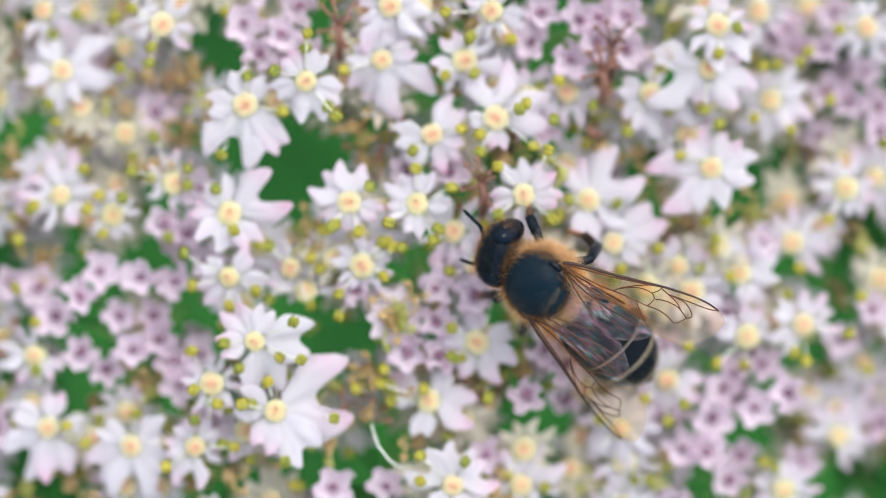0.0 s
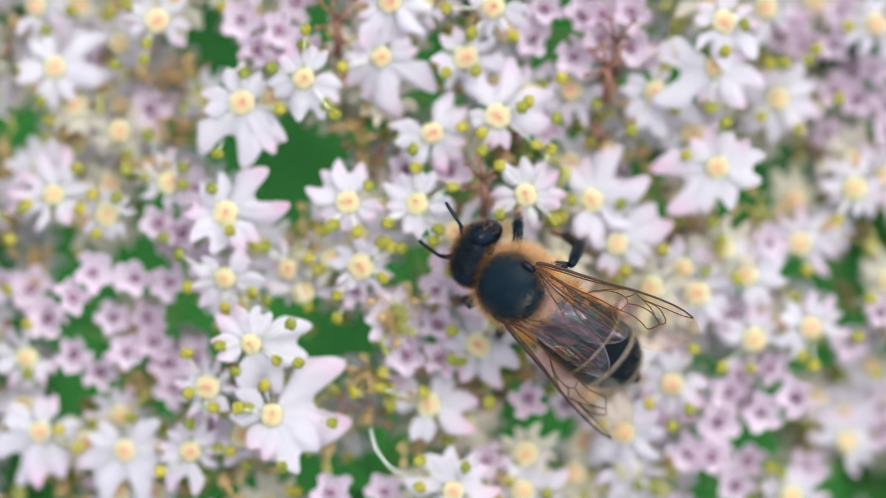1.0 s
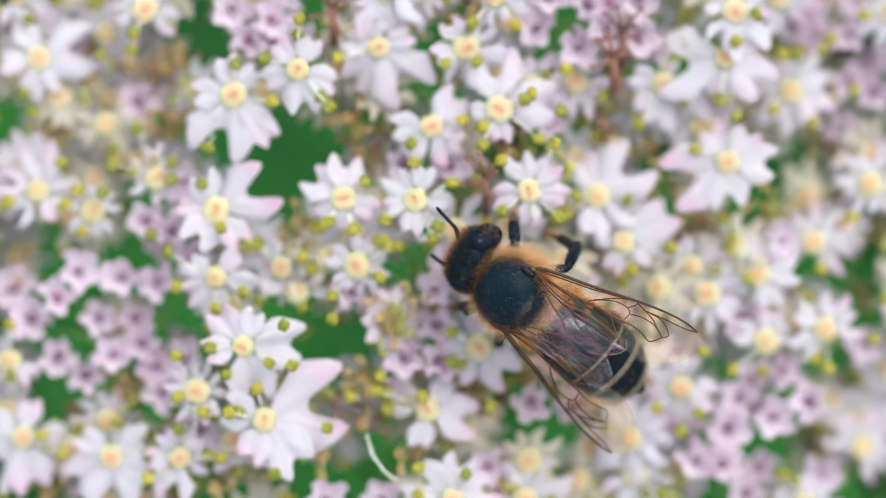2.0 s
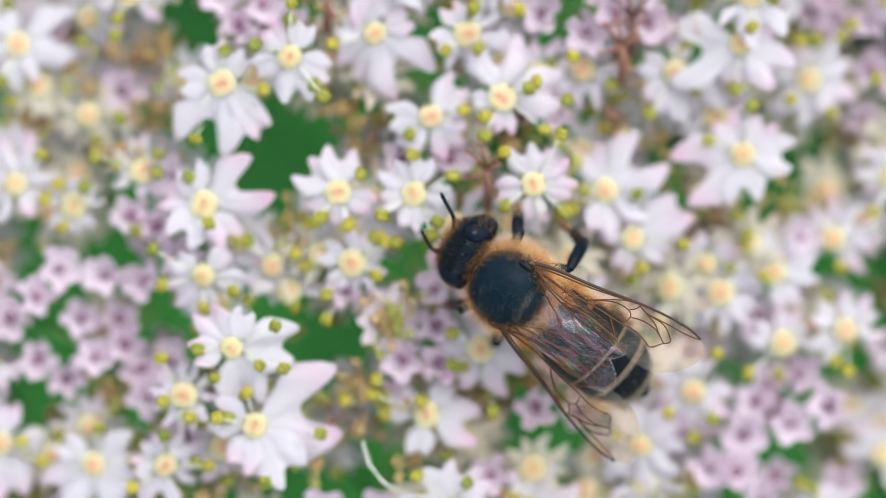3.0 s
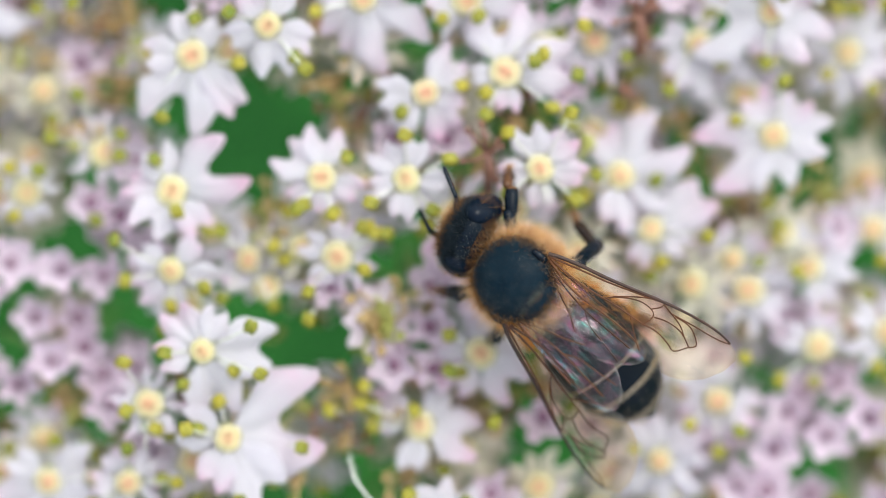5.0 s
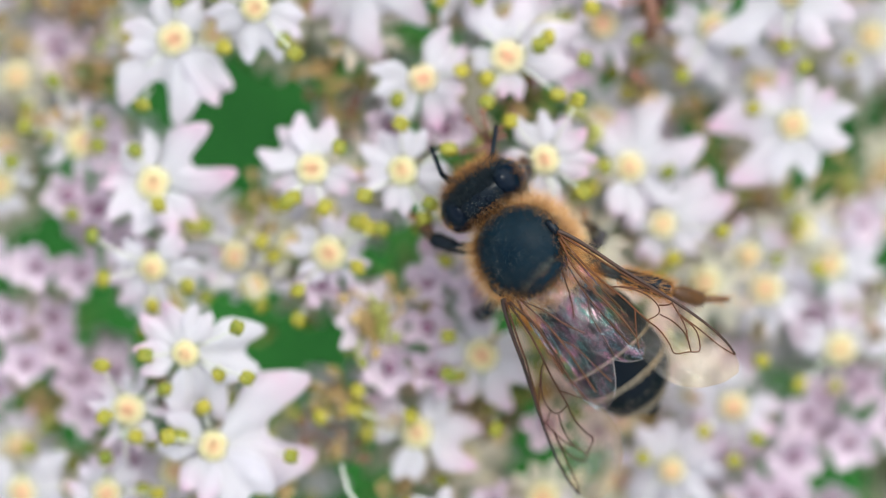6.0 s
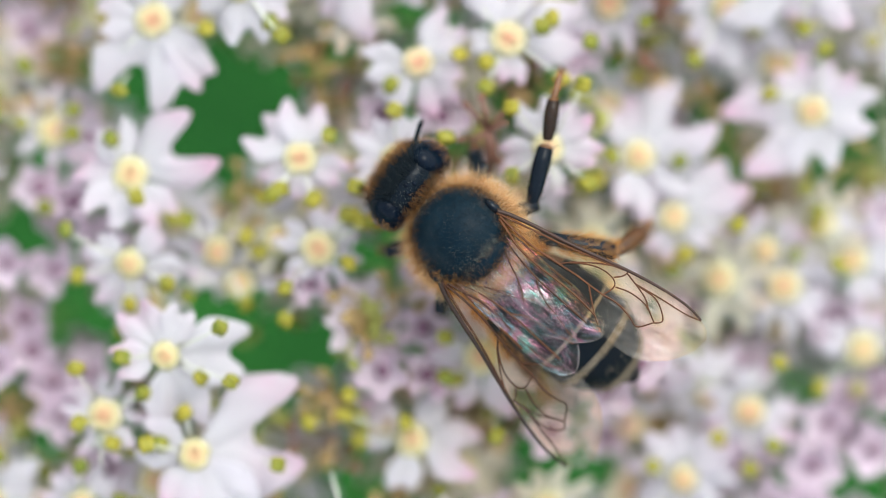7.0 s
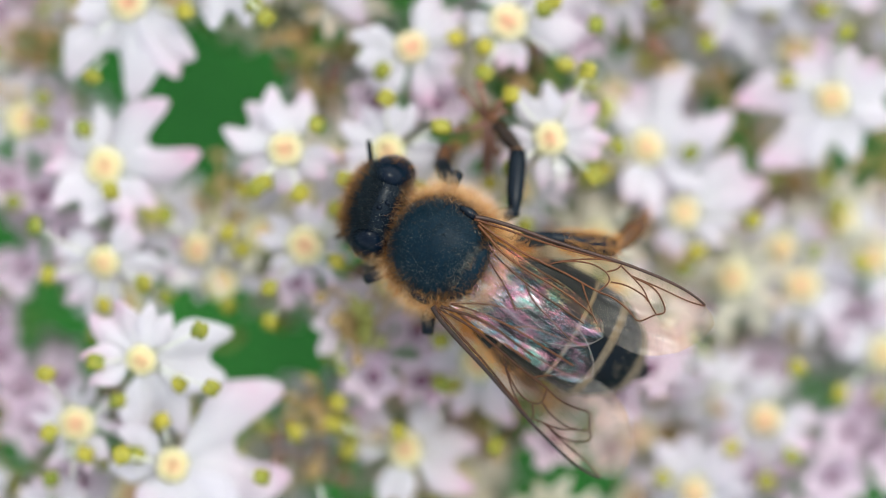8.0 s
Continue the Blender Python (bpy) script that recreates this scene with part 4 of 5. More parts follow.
def build_head(bee):
    rng = random.Random(22)
    head = put("head", Shape().ovoid((0, 0, 0), SKULL, None, 22, 32).mesh("head", SKULL_SHELL), bee, at(2.75, 0, -0.4), "black head with brown fur on the face")
    for side in (-1, 1):
        m = Euler((0.30 * side, 0.1, 0.20 * side)).to_matrix()
        put("compound_eye", Shape().ovoid((0, 0, 0), (0.78, 0.62, 1.22), m, 18, 24).mesh("compound_eye", EYE), head, at(-0.06, 1.36 * side, 0.12), "glossy blue-black eye")
    for k in range(3):
        put("ocellus", Shape().ovoid((0, 0, 0), (0.10, 0.10, 0.07)).mesh("ocellus", EYE), head, at((-0.05, -0.28, -0.28)[k], (0, 0.24, -0.24)[k], (1.40, 1.33, 1.33)[k]))

    def coat(label, mat, count, keep, length, width, lay, spread=0.45):
        put("fur", fur(rng, count, SKULL, keep, length, width, lay, spread).mesh("fur", mat), head, at(0, 0, 0), label)

    coat("dark face fur", DARK_FUR, 3000, lambda d: d.x > 0.1 and d.z > -0.4 and abs(d.y) < 0.85, 0.50, 0.009, (0.5, 0, 0.2))
    coat("long brown face fur", BROWN_FUR, 1900, lambda d: d.x > 0.62 and -0.5 < d.z < 0.6 and abs(d.y) < 0.9, 0.72, 0.0065, (0.6, 0, 0.15), 0.55)
    coat("ochre face fur", OCHRE_FUR, 350, lambda d: d.x > 0.78 and -0.6 < d.z < 0.4 and abs(d.y) < 0.9, 0.80, 0.0052, (0.6, 0, 0), 0.6)
    coat("dark crown fur", DARK_FUR, 900, lambda d: d.z > 0.3 and abs(d.y) < 0.62, 0.24, 0.009, (0.1, 0, 0.2))
    coat("sparse pale crown hair", GREY_DOWN, 160, lambda d: d.z > 0.4 and abs(d.y) < 0.6, 0.24, 0.0055, (0.1, 0, 0.2))
    coat("brown fur on the neck", BROWN_FUR, 700, lambda d: d.x < -0.5 and d.z > -0.3 and abs(d.y) < 0.8, 0.45, 0.008, (-0.2, 0, 0.2))
    coat("ochre fur behind the eyes", OCHRE_FUR, 900, lambda d: abs(d.y) > 0.84 and d.z > -0.6 and d.x < 0.5, 0.50, 0.0065, (-0.3, 0, 0), 0.55)
    coat("dark lashes round the eyes", DARK_FUR, 700, lambda d: 0.60 < abs(d.y) < 0.82 and d.z > 0.0, 0.42, 0.008, (0.2, 0, 0.3), 0.6)
    horns = []
    for side in (-1, 1):
        s = Shape().tube([(0, 0, 0), (0.35, 0.22 * side, 0.06), (0.85, 0.36 * side, 0.08)], [0.13, 0.14, 0.12], 8)
        joints = [(0.85 + 1.45 * k / 11, (0.36 - 0.30 * k / 11) * side, 0.08 - 0.1 * (k / 11) ** 2) for k in range(12)]
        s.tube(joints, [0.095 + 0.02 * (k % 2) for k in range(11)] + [0.07], 8)
        horns.append(put("antenna", s.mesh("antenna", CHITIN), head, at(1.0, 0.45 * side, 0.1), "thin black elbowed antenna"))
    return head, horns


def build_abdomen(bee):
    rng = random.Random(23)
    bounds = [0.0, 0.85, 2.25, 3.7, 5.1, 6.42, 6.84]

    def profile(x):
        if x < 3.0:
            return 0.42 + 0.58 * math.sin(0.5 * math.pi * max(0.0, x + 0.25) / 3.25) ** 0.8
        return max(0.0, 1 - ((x - 3.0) / 3.86) ** 4.2) ** 0.52

    def ring(x, grow):
        r = max(profile(x), 0.03)
        return 2.08 * r * grow, 1.66 * r * grow, -0.02 * x * x - 0.10 * x

    core = Shape()
    sides = 28
    xs = [6.85 * k / 24 for k in range(25)]
    for x in xs:
        ry, rz, zc = ring(x, 0.95)
        for j in range(sides):
            a = 2 * math.pi * j / sides
            core.v.append((-x + 0.75 * (1 - math.sin(a)) * (x / 6.8) ** 2, ry * math.cos(a), zc + rz * math.sin(a)))
    for k in range(24):
        for j in range(sides):
            a, b = k * sides + j, k * sides + (j + 1) % sides
            core.f.append((a, b, b + sides, a + sides))
            core.w.append(0)
    abdomen = put("abdomen", core.mesh("abdomen", TERGITE), bee, at(-1.95, 0, -0.85), "dark banded hind body with pale felt bands")
    for k in range(6):
        s = Shape()
        a0, a1 = bounds[k], bounds[k + 1]
        steps = 12
        arc = 22
        for i in range(steps + 1):
            u = i / steps
            x = a0 - 0.12 + (a1 - a0 + 0.22) * u
            ry, rz, zc = ring(min(x, 6.8), 1.0 + 0.035 * u)
            for j in range(arc + 1):
                a = radians(-25) + radians(230) * j / arc
                s.v.append((-x + 0.75 * (1 - math.sin(a)) * (x / 6.8) ** 2, ry * math.cos(a), zc + rz * math.sin(a)))
        for i in range(steps):
            for j in range(arc):
                a = i * (arc + 1) + j
                s.f.append((a, a + 1, a + arc + 2, a + arc + 1))
                s.w.append(1 if (k in (3, 4) and i >= steps - 2) or (k == 2 and i == steps - 1) else (2 if k == 1 and i < 7 and (j < 5 or j > arc - 6) else 0))
        put("tergite", s.mesh("tergite", TERGITE, PALE_BAND, AMBER), abdomen)
    f = Shape()
    for n in range(1500):
        band = rng.choice((3, 4, 4))
        x = bounds[band + 1] - abs(rng.gauss(0, 0.11)) + 0.06 if rng.random() < 0.9 else rng.uniform(5.5, 6.7)
        a = radians(rng.uniform(-25, 205))
        ry, rz, zc = ring(min(x, 6.75), 1.03)
        p = Vector((-x + 0.75 * (1 - math.sin(a)) * (x / 6.8) ** 2, ry * math.cos(a), zc + rz * math.sin(a)))
        w = Vector((-0.9, 0.45 * math.cos(a), 0.45 * math.sin(a))) + 0.25 * Vector((rng.gauss(0, 1), rng.gauss(0, 1), rng.gauss(0, 1)))
        f.hair(p, p + w.normalized() * rng.uniform(0.12, 0.26), 0.0065)
    put("fur", f.mesh("fur", FELT), abdomen, at(0, 0, 0), "short tan hair")
    f = fur(rng, 1300, (1.0, 1.9, 1.6), lambda d: d.x > -0.3 and d.z > -0.2 and abs(d.y) > 0.5 + 0.25 * d.z, 0.6, 0.0065, (-0.6, 0, 0.1), shift=(-0.4, 0, -0.1))
    put("fur", f.mesh("fur", OCHRE_FUR), abdomen, at(0, 0, 0), "ochre fur at the waist")
    return abdomen


def wing_mesh(name, lead, trail, mat, side, wave):
    nu, nv = 34, 10
    far = lead[-1][0]
    s = Shape()
    for i in range(nu + 1):
        x = far * (1 - (1 - i / nu) ** 1.4)
        a = float(np.interp(x, [p[0] for p in lead], [p[1] for p in lead]))
        b = float(np.interp(x, [p[0] for p in trail], [p[1] for p in trail]))
        for j in range(nv + 1):
            v = j / nv
            y = a + (b - a) * v
            z = wave * (math.sin(v * 9 + x * 0.5) * 0.5 + 0.6 * math.sin(x * 1.3 + v * 3)) * min(x, 2) / 2 - 0.16 * v * v
            s.v.append((x, y * side, z))
    for i in range(nu):
        for j in range(nv):
            a = i * (nv + 1) + j
            s.f.append((a, a + 1, a + nv + 2, a + nv + 1))
            s.w.append(0)
    return s.mesh(name, mat)


def rounded(points, times=2):
    """Cuts the corners of a line."""
    for n in range(times):
        q = [points[0]]
        for a, b in zip(points, points[1:]):
            q += [tuple(a[k] * 0.75 + b[k] * 0.25 for k in (0, 1)), tuple(a[k] * 0.25 + b[k] * 0.75 for k in (0, 1))]
        points = q + [points[-1]]
    return points


def build_forewing(bee, side):
    lead = [(0, 0.15), (0.43, 0.25), (1.52, 0.37), (2.77, 0.43), (4.23, 0.58), (5.45, 0.72), (6.58, 0.78), (7.59, 0.78), (8.4, 0.68), (8.94, 0.5), (9.3, 0.3), (9.5, 0.0)]
    trail = [(0, -0.1), (0.69, -0.40), (2.13, -0.98), (4.17, -1.38), (5.39, -1.75), (6.43, -2.05), (7.2, -2.12), (7.9, -1.95), (8.7, -1.45), (9.3, -0.71), (9.5, -0.1)]
    wing = put("forewing", wing_mesh("forewing", lead, trail, FOREWING, side, 0.05), bee, None, "clear amber-tinted forewing")
    s = Shape()

    def vein(points, r0, r1, slot=0):
        path = rounded(points)
        s.tube([(x, y * side, 0.03 - 0.03 * max(0, -y)) for x, y in path], [r0 + (r1 - r0) * k / (len(path) - 1) for k in range(len(path))], 6, slot)

    vein([(0, 0.12)] + lead[1:10], 0.10, 0.042, 1)
    vein([(0, 0.05), (0.6, 0.10), (1.6, 0.20), (2.8, 0.28), (4.2, 0.48), (5.4, 0.66)], 0.055, 0.030)
    vein([(0.2, 0.0), (0.6, -0.12), (1.73, -0.35), (2.79, -0.42), (3.81, -0.44), (4.48, -0.52), (5.15, -0.59)], 0.055, 0.030)
    vein([(0.2, -0.1), (0.6, -0.28), (1.41, -0.70), (2.49, -0.92), (3.53, -1.02), (4.51, -1.2), (5.28, -1.43)], 0.060, 0.032)
    vein([(3.1, -0.42), (3.4, -0.15), (4.38, 0.27), (5.17, 0.21), (5.43, -0.08), (5.15, -0.59)], 0.034, 0.028)
    vein([(3.4, -0.15), (4.3, 0.35), (4.99, 0.61), (5.46, 0.7)], 0.034, 0.028)
    vein([(5.17, 0.21), (5.5, 0.45), (5.57, 0.74)], 0.034, 0.028)
    vein([(5.43, -0.08), (6.01, 0.05), (6.76, -0.05), (6.96, -0.21)], 0.034, 0.028)
    vein([(5.57, 0.6), (6.28, 0.32), (6.69, 0.11), (6.94, -0.16), (7.42, -0.52)], 0.034, 0.028)
    vein([(6.22, 0.40), (7.01, 0.36), (7.51, -0.03), (7.71, -0.32), (7.42, -0.52)], 0.034, 0.028)
    vein([(6.0, 0.42), (7.24, 0.43), (8.31, 0.38), (8.94, 0.48)], 0.034, 0.028)
    vein([(5.15, -0.59), (5.78, -0.56), (6.53, -0.8), (6.91, -1.07), (7.37, -0.54)], 0.034, 0.028)
    vein([(4.48, -0.52), (4.83, -0.94), (5.28, -1.43), (5.6, -1.7)], 0.034, 0.028)
    put("venation", s.mesh("venation", VEIN, COSTA), wing, at(0, 0, 0), "amber-brown branching veins")
    return wing


def build_hindwing(bee, side):
    lead = [(0, 0.12), (0.8, 0.26), (2.2, 0.30), (3.6, 0.42), (4.8, 0.38), (5.5, 0.14), (5.8, -0.25)]
    trail = [(0, -0.1), (0.4, -1.2), (1.2, -2.2), (2.0, -2.25), (2.6, -1.7), (3.1, -1.8), (4.2, -1.7), (5.0, -1.3), (5.55, -0.85), (5.8, -0.35)]
    wing = put("hindwing", wing_mesh("hindwing", lead, trail, HINDWING, side, 0.16), bee, None, "shimmering hindwing with pink and green gloss")
    s = Shape()

    def vein(points, r):
        s.tube([(x, y * side, 0.03) for x, y in rounded(points)], r, 6)

    vein([(0, 0.1), (0.8, 0.22), (2.2, 0.26), (3.6, 0.36)], 0.045)
    vein([(0, 0.0), (1.0, -0.25), (2.4, -0.4), (3.6, -0.35), (5.0, -0.3)], 0.035)
    vein([(0, 0.0), (1.0, -0.6), (2.0, -0.95), (2.7, -1.4)], 0.03)
    vein([(2.4, -0.4), (2.9, -0.75), (4.2, -0.95), (5.0, -1.1)], 0.028)
    s.tube([(x, y * side, -0.16) for x, y in rounded(trail[6:] + lead[:4:-1])], 0.0055, 5, 1)
    put("venation", s.mesh("venation", VEIN, MARGIN), wing, at(0, 0, 0), "thin brown veins and a pale rim")
    return wing


LEGS = {
    "fore": ((1.0, 1.1, -0.9), 1.7, 1.5, 1.3, 0.9, 0.34),
    "mid": ((-0.3, 1.2, -0.9), 2.0, 2.45, 1.55, 1.1, 0.37),
    "hind": ((-1.3, 1.1, -0.9), 2.4, 2.6, 1.9, 1.2, 0.40),
}


def build_leg(bee, kind, side, rng):
    hip, thigh, shin, heel, foot, thick = LEGS[kind]
    s = Shape().tube([(-0.2, 0, 0), (thigh * 0.3, 0, 0.02), (thigh * 0.7, 0, 0.02), (thigh, 0, 0)], [thick * 0.6, thick * 0.85, thick * 0.8, thick * 0.55], 10)
    leg = put("leg", s.mesh("leg", CHITIN), bee, None, "black leg with orange hairs")

    bushy = 1.5 if kind == "hind" else 1.0

    def piece(name, length, r0, r1, mat, hairs, hue, label):
        q = Shape().tube([(-0.06, 0, 0), (0.05, 0, 0), (length * 0.3, 0, 0.02), (length * 0.75, 0, 0), (length * 0.97, 0, 0), (length * 1.02, 0, 0)], [r0 * 0.6, r0 * 0.8, (r0 + r1) / 2, r1, r1 * 0.9, r1 * 0.5], 10)
        for k in range(hairs):
            x, a = rng.uniform(0.1, 1.0) * length, rng.uniform(0, 6.28)
            p = Vector((x, r1 * 0.8 * math.cos(a), r1 * 0.8 * math.sin(a)))
            q.hair(p, p + Vector((0.25, 0.22 * math.cos(a), 0.22 * math.sin(a))) * rng.uniform(0.6, 1.3) * bushy, 0.008, slot=1)
        if name == "tarsus":
            for k in (-1, 1):
                q.tube([(length, 0, 0), (length + 0.16, 0.10 * k, 0.02), (length + 0.26, 0.14 * k, -0.1)], [0.05, 0.04, 0.015], 5, 0)
        q.ovoid((length * 0.98, 0, 0), (r1 * 0.45, r1 * 0.84, r1 * 0.84), None, 6, 9, 2)
        return put(name, q.mesh(name, mat, hue, AMBER), leg, None, label)

    t = piece("tibia", shin, thick * 0.72, thick * (1.05 if kind == "hind" else 0.95), CHITIN, 60 if kind != "hind" else 520, DARK_FUR if kind != "hind" else OCHRE_FUR, "black shin" if kind != "hind" else "dark shin with bushy orange hair")
    b = piece("basitarsus", heel, thick * 0.7, thick * (0.9 if kind == "hind" else 0.75), DARK_HEEL if kind == "mid" else HEEL, 90, DARK_FUR if kind != "hind" else BROWN_FUR, "")
    f = piece("tarsus", foot, thick * 0.45, thick * 0.36, AMBER if kind != "hind" else HEEL, 40, OCHRE_FUR, "amber foot with small claws")
    return leg, t, b, f


def build_bee():
    bee = tagged(new("honey_bee"), "brown furry honey bee with clear veined wings feeding on the florets", "bee")
    rng = random.Random(31)
    made = {"bee": bee, "thorax": build_thorax(bee), "abdomen": build_abdomen(bee)}
    made["head"], made["horns"] = build_head(bee)
    for side, key in ((-1, "right"), (1, "left")):
        # the leading edge lies outward
        made["fore_" + key] = build_forewing(bee, 1 if side < 0 else -1)
        made["hind_" + key] = build_hindwing(bee, 1 if side < 0 else -1)
        for kind in ("fore", "mid", "hind"):
            made["leg_" + kind + "_" + key] = (build_leg(bee, kind, side, rng), kind, side)
    return made


BEE = build_bee()

# the lens is held focused on the top of the bee's chest, where the wings begin
cam.data.dof.use_dof = True
cam.data.dof.focus_object = BEE["fore_right"]
cam.data.dof.aperture_fstop = 13.0


# ---- what moves ----
def aim(a, b):
    """A pose at a whose x axis points to b, both in millimetres."""
    a, b = Vector(a), Vector(b)
    return Matrix.Translation(a * MM) @ (b - a).to_track_quat("X", "Z").to_matrix().to_4x4()


def step_leg(parts, rows):
    """Rows: seconds, then the places of knee, shin's end, heel's end and foot's end seen from above."""
    (leg, tibia, basitarsus, tarsus), kind, side = parts
    hip, thigh, shin, heel, foot, thick = LEGS[kind]
    hip = Vector((hip[0], hip[1] * side, hip[2]))
    out = ([], [], [], [])
    for t, *flat in rows:
        p = [hip, Vector((flat[0], flat[1], -0.55))]
        for k, length in ((1, shin), (2, heel), (3, foot)):
            q = Vector((flat[2 * k], flat[2 * k + 1], 0))
            d = math.hypot(q.x - p[-1].x, q.y - p[-1].y)
            q.z = max(p[-1].z - math.sqrt(max(length * length - d * d, 0.01)), (0, -3.3, -4.6, -5.2)[k])
            p.append(q)
        # the feet stay where they are while the body rolls
        lean = radians(float(np.interp(t, (0, 3, 4.7, 6, 6.5, 8), (-20, -17, -17, -9, -5, 0))))
        for q in p[1:]:
            q.y = (q.y + q.z * math.sin(lean)) / math.cos(lean)
        m = [aim(p[k], p[k + 1]) for k in range(4)]
        out[0].append((t, m[0]))
        for k in (1, 2, 3):
            out[k].append((t, m[0].inverted() @ m[k]))
    for ob, moves in zip((leg, tibia, basitarsus, tarsus), out):
        walk(ob, moves)


def sweep_wing(wing, hind, side, root, rows):
    """Rows: seconds, bearing of the wing's tip, how far it dips, and how its root shifts as the chest rolls."""
    walk(wing, [(t, at(root[0] + dx, root[1] + dy, root[2]) @ at(0, 0, 0, 0, 0, a) @ at(0, 0, 0, 8 * side, dip, 0)) for t, a, dip, dx, dy in rows])
    walk(hind, [(t, at(root[0] - 0.45 + dx, root[1] - 0.35 * side + dy, root[2] - 0.22) @ at(0, 0, 0, 0, 0, a + (13 if side > 0 else -13)) @ at(0, 0, 0, 4 * side, dip * 0.45, 0)) for t, a, dip, dx, dy in rows])


def feel(horn, side, rows):
    """Rows: seconds and the place of the antenna's tip from the head's middle, seen from above."""
    out = []
    for t, x, y in rows:
        base = Vector((0.95, 0.45 * side, 0.45))
        d = math.hypot(x - base.x, y - base.y)
        drop = math.sqrt(max(2.3 ** 2 - d * d, 0.01))
        out.append((t, aim(base, (x, y, base.z - drop * 0.7))))
    walk(horn, out)


def motions():
    walk(BEE["bee"], [
        (0.0, pose(0.00532, -0.00151, H + BEE_Z, -20, 0, 144.1)),
        (0.5, pose(0.00465, -0.00162, H + BEE_Z, -20, 0, 145.6)),
        (1.0, pose(0.00374, -0.00154, H + BEE_Z, -19, 0, 147.2)),
        (1.5, pose(0.00427, -0.00144, H + BEE_Z, -19, 0, 143.6)),
        (1.7, pose(0.00402, -0.00171, H + BEE_Z, -19, 0, 145.6)),
        (2.8, pose(0.00307, -0.00198, H + BEE_Z, -17, 0, 148.6)),
        (3.0, pose(0.00327, -0.00174, H + BEE_Z, -17, 0, 147.6)),
        (3.5, pose(0.00355, -0.00119, H + BEE_Z, -17, 0, 141.9)),
        (4.0, pose(0.00338, -0.00156, H + BEE_Z, -17, 0, 147.3)),
        (4.5, pose(0.00334, -0.00191, H + BEE_Z, -18, 0, 147.5)),
        (4.7, pose(0.00337, -0.00177, H + BEE_Z, -17, 0, 145.6)),
        (5.8, pose(0.00357, -0.00076, H + BEE_Z, -10, 0, 135.6)),
        (6.0, pose(0.00357, -0.00046, H + BEE_Z, -9, 0, 134.0)),
        (6.5, pose(0.00204, 0.00011, H + BEE_Z, -5, 0, 136.6)),
        (7.0, pose(0.00109, -0.00007, H + BEE_Z, -3, 0, 138.1)),
        (7.5, pose(0.00086, -0.00044, H + BEE_Z, -2, 0, 142.7)),
        (8.0, pose(0.00043, -0.00070, H + BEE_Z, 0, 0, 145.6)),
    ])
    walk(BEE["head"], [
        (0.0, at(2.71, 0.06, -0.40, 0, 10, 19.7)),
        (0.5, at(2.62, -0.07, -0.40, 0, 10, 15.1)),
        (1.0, at(2.60, -0.23, -0.40, 0, 10, 10.1)),
        (1.5, at(2.69, -0.24, -0.40, 0, 10, 8.4)),
        (1.7, at(2.63, -0.28, -0.40, 0, 10, 6.2)),
        (2.8, at(2.59, -0.06, -0.40, 0, 10, 9.7)),
        (3.0, at(2.73, -0.28, -0.40, 0, 10, 4.9)),
        (3.5, at(2.80, -0.35, -0.40, 0, 10, 1.2)),
        (4.0, at(2.82, -0.29, -0.40, 0, 10, 5.7)),
        (4.5, at(3.04, -0.26, -0.40, 0, 10, 9.0)),
        (4.7, at(2.95, -0.11, -0.40, 0, 10, 14.2)),
        (5.8, at(2.78, -0.36, -0.40, 0, 4, -2.8)),
        (6.0, at(2.88, -0.32, -0.40, 0, 4, -7.6)),
        (6.5, at(2.98, -0.04, -0.40, 0, 4, 3.2)),
        (7.0, at(2.94, -0.06, -0.40, 0, 4, 4.9)),
        (7.5, at(2.82, -0.13, -0.40, 0, 4, 11.0)),
        (8.0, at(2.70, -0.03, -0.40, 0, 4, 15.5)),
    ])
    walk(BEE["abdomen"], [(t, at(-1.95, y, -0.85, 0, pitch, yaw)) for t, yaw, pitch, y in (
        (0.0, -16, -11, 0.3), (0.5, -14, -8, 0.3), (1.0, -12, -5, 0.3), (3.0, -12, -4, 0.25), (4.0, -16, -6, 0.25), (4.7, -15, -6, 0.25), (6.0, -9, -4, 0.1), (6.5, 0, -2, 0), (7.5, 3, -2, 0), (8.0, 4, -2, 0))])
    sweep_wing(BEE["fore_right"], BEE["hind_right"], -1, (-0.35, -1.55, 1.15), (
        (0.0, -165, 6, 0, -0.5), (1.0, -169, 2, 0, -0.5), (1.5, -170, 2, 0, -0.5), (3.0, -175, 2, 0, -0.4), (4.0, -175.5, 4, 0, -0.4), (4.5, -173, 6, 0, -0.4), (6.0, -172, 6, 0, -0.1), (6.5, -171, 3, 0, 0), (7.0, -168.8, 2, 0, 0), (8.0, -169, 2, 0, 0)))
    sweep_wing(BEE["fore_left"], BEE["hind_left"], 1, (-0.9, 1.75, 1.15), (
        (0.0, 161, 10, 0.3, -0.25), (1.0, 164, 8, 0.3, -0.25), (1.5, 163, 8, 0.3, -0.25), (3.0, 162, 8, 0.2, -0.2), (4.0, 159, 10, 0.2, -0.2), (4.5, 158, 12, 0.2, -0.2), (6.0, 158.5, 8, 0.1, 0), (6.5, 168, 13, 0.35, 0), (7.0, 168, 13, 0.35, 0), (8.0, 171, 12, 0, 0)))
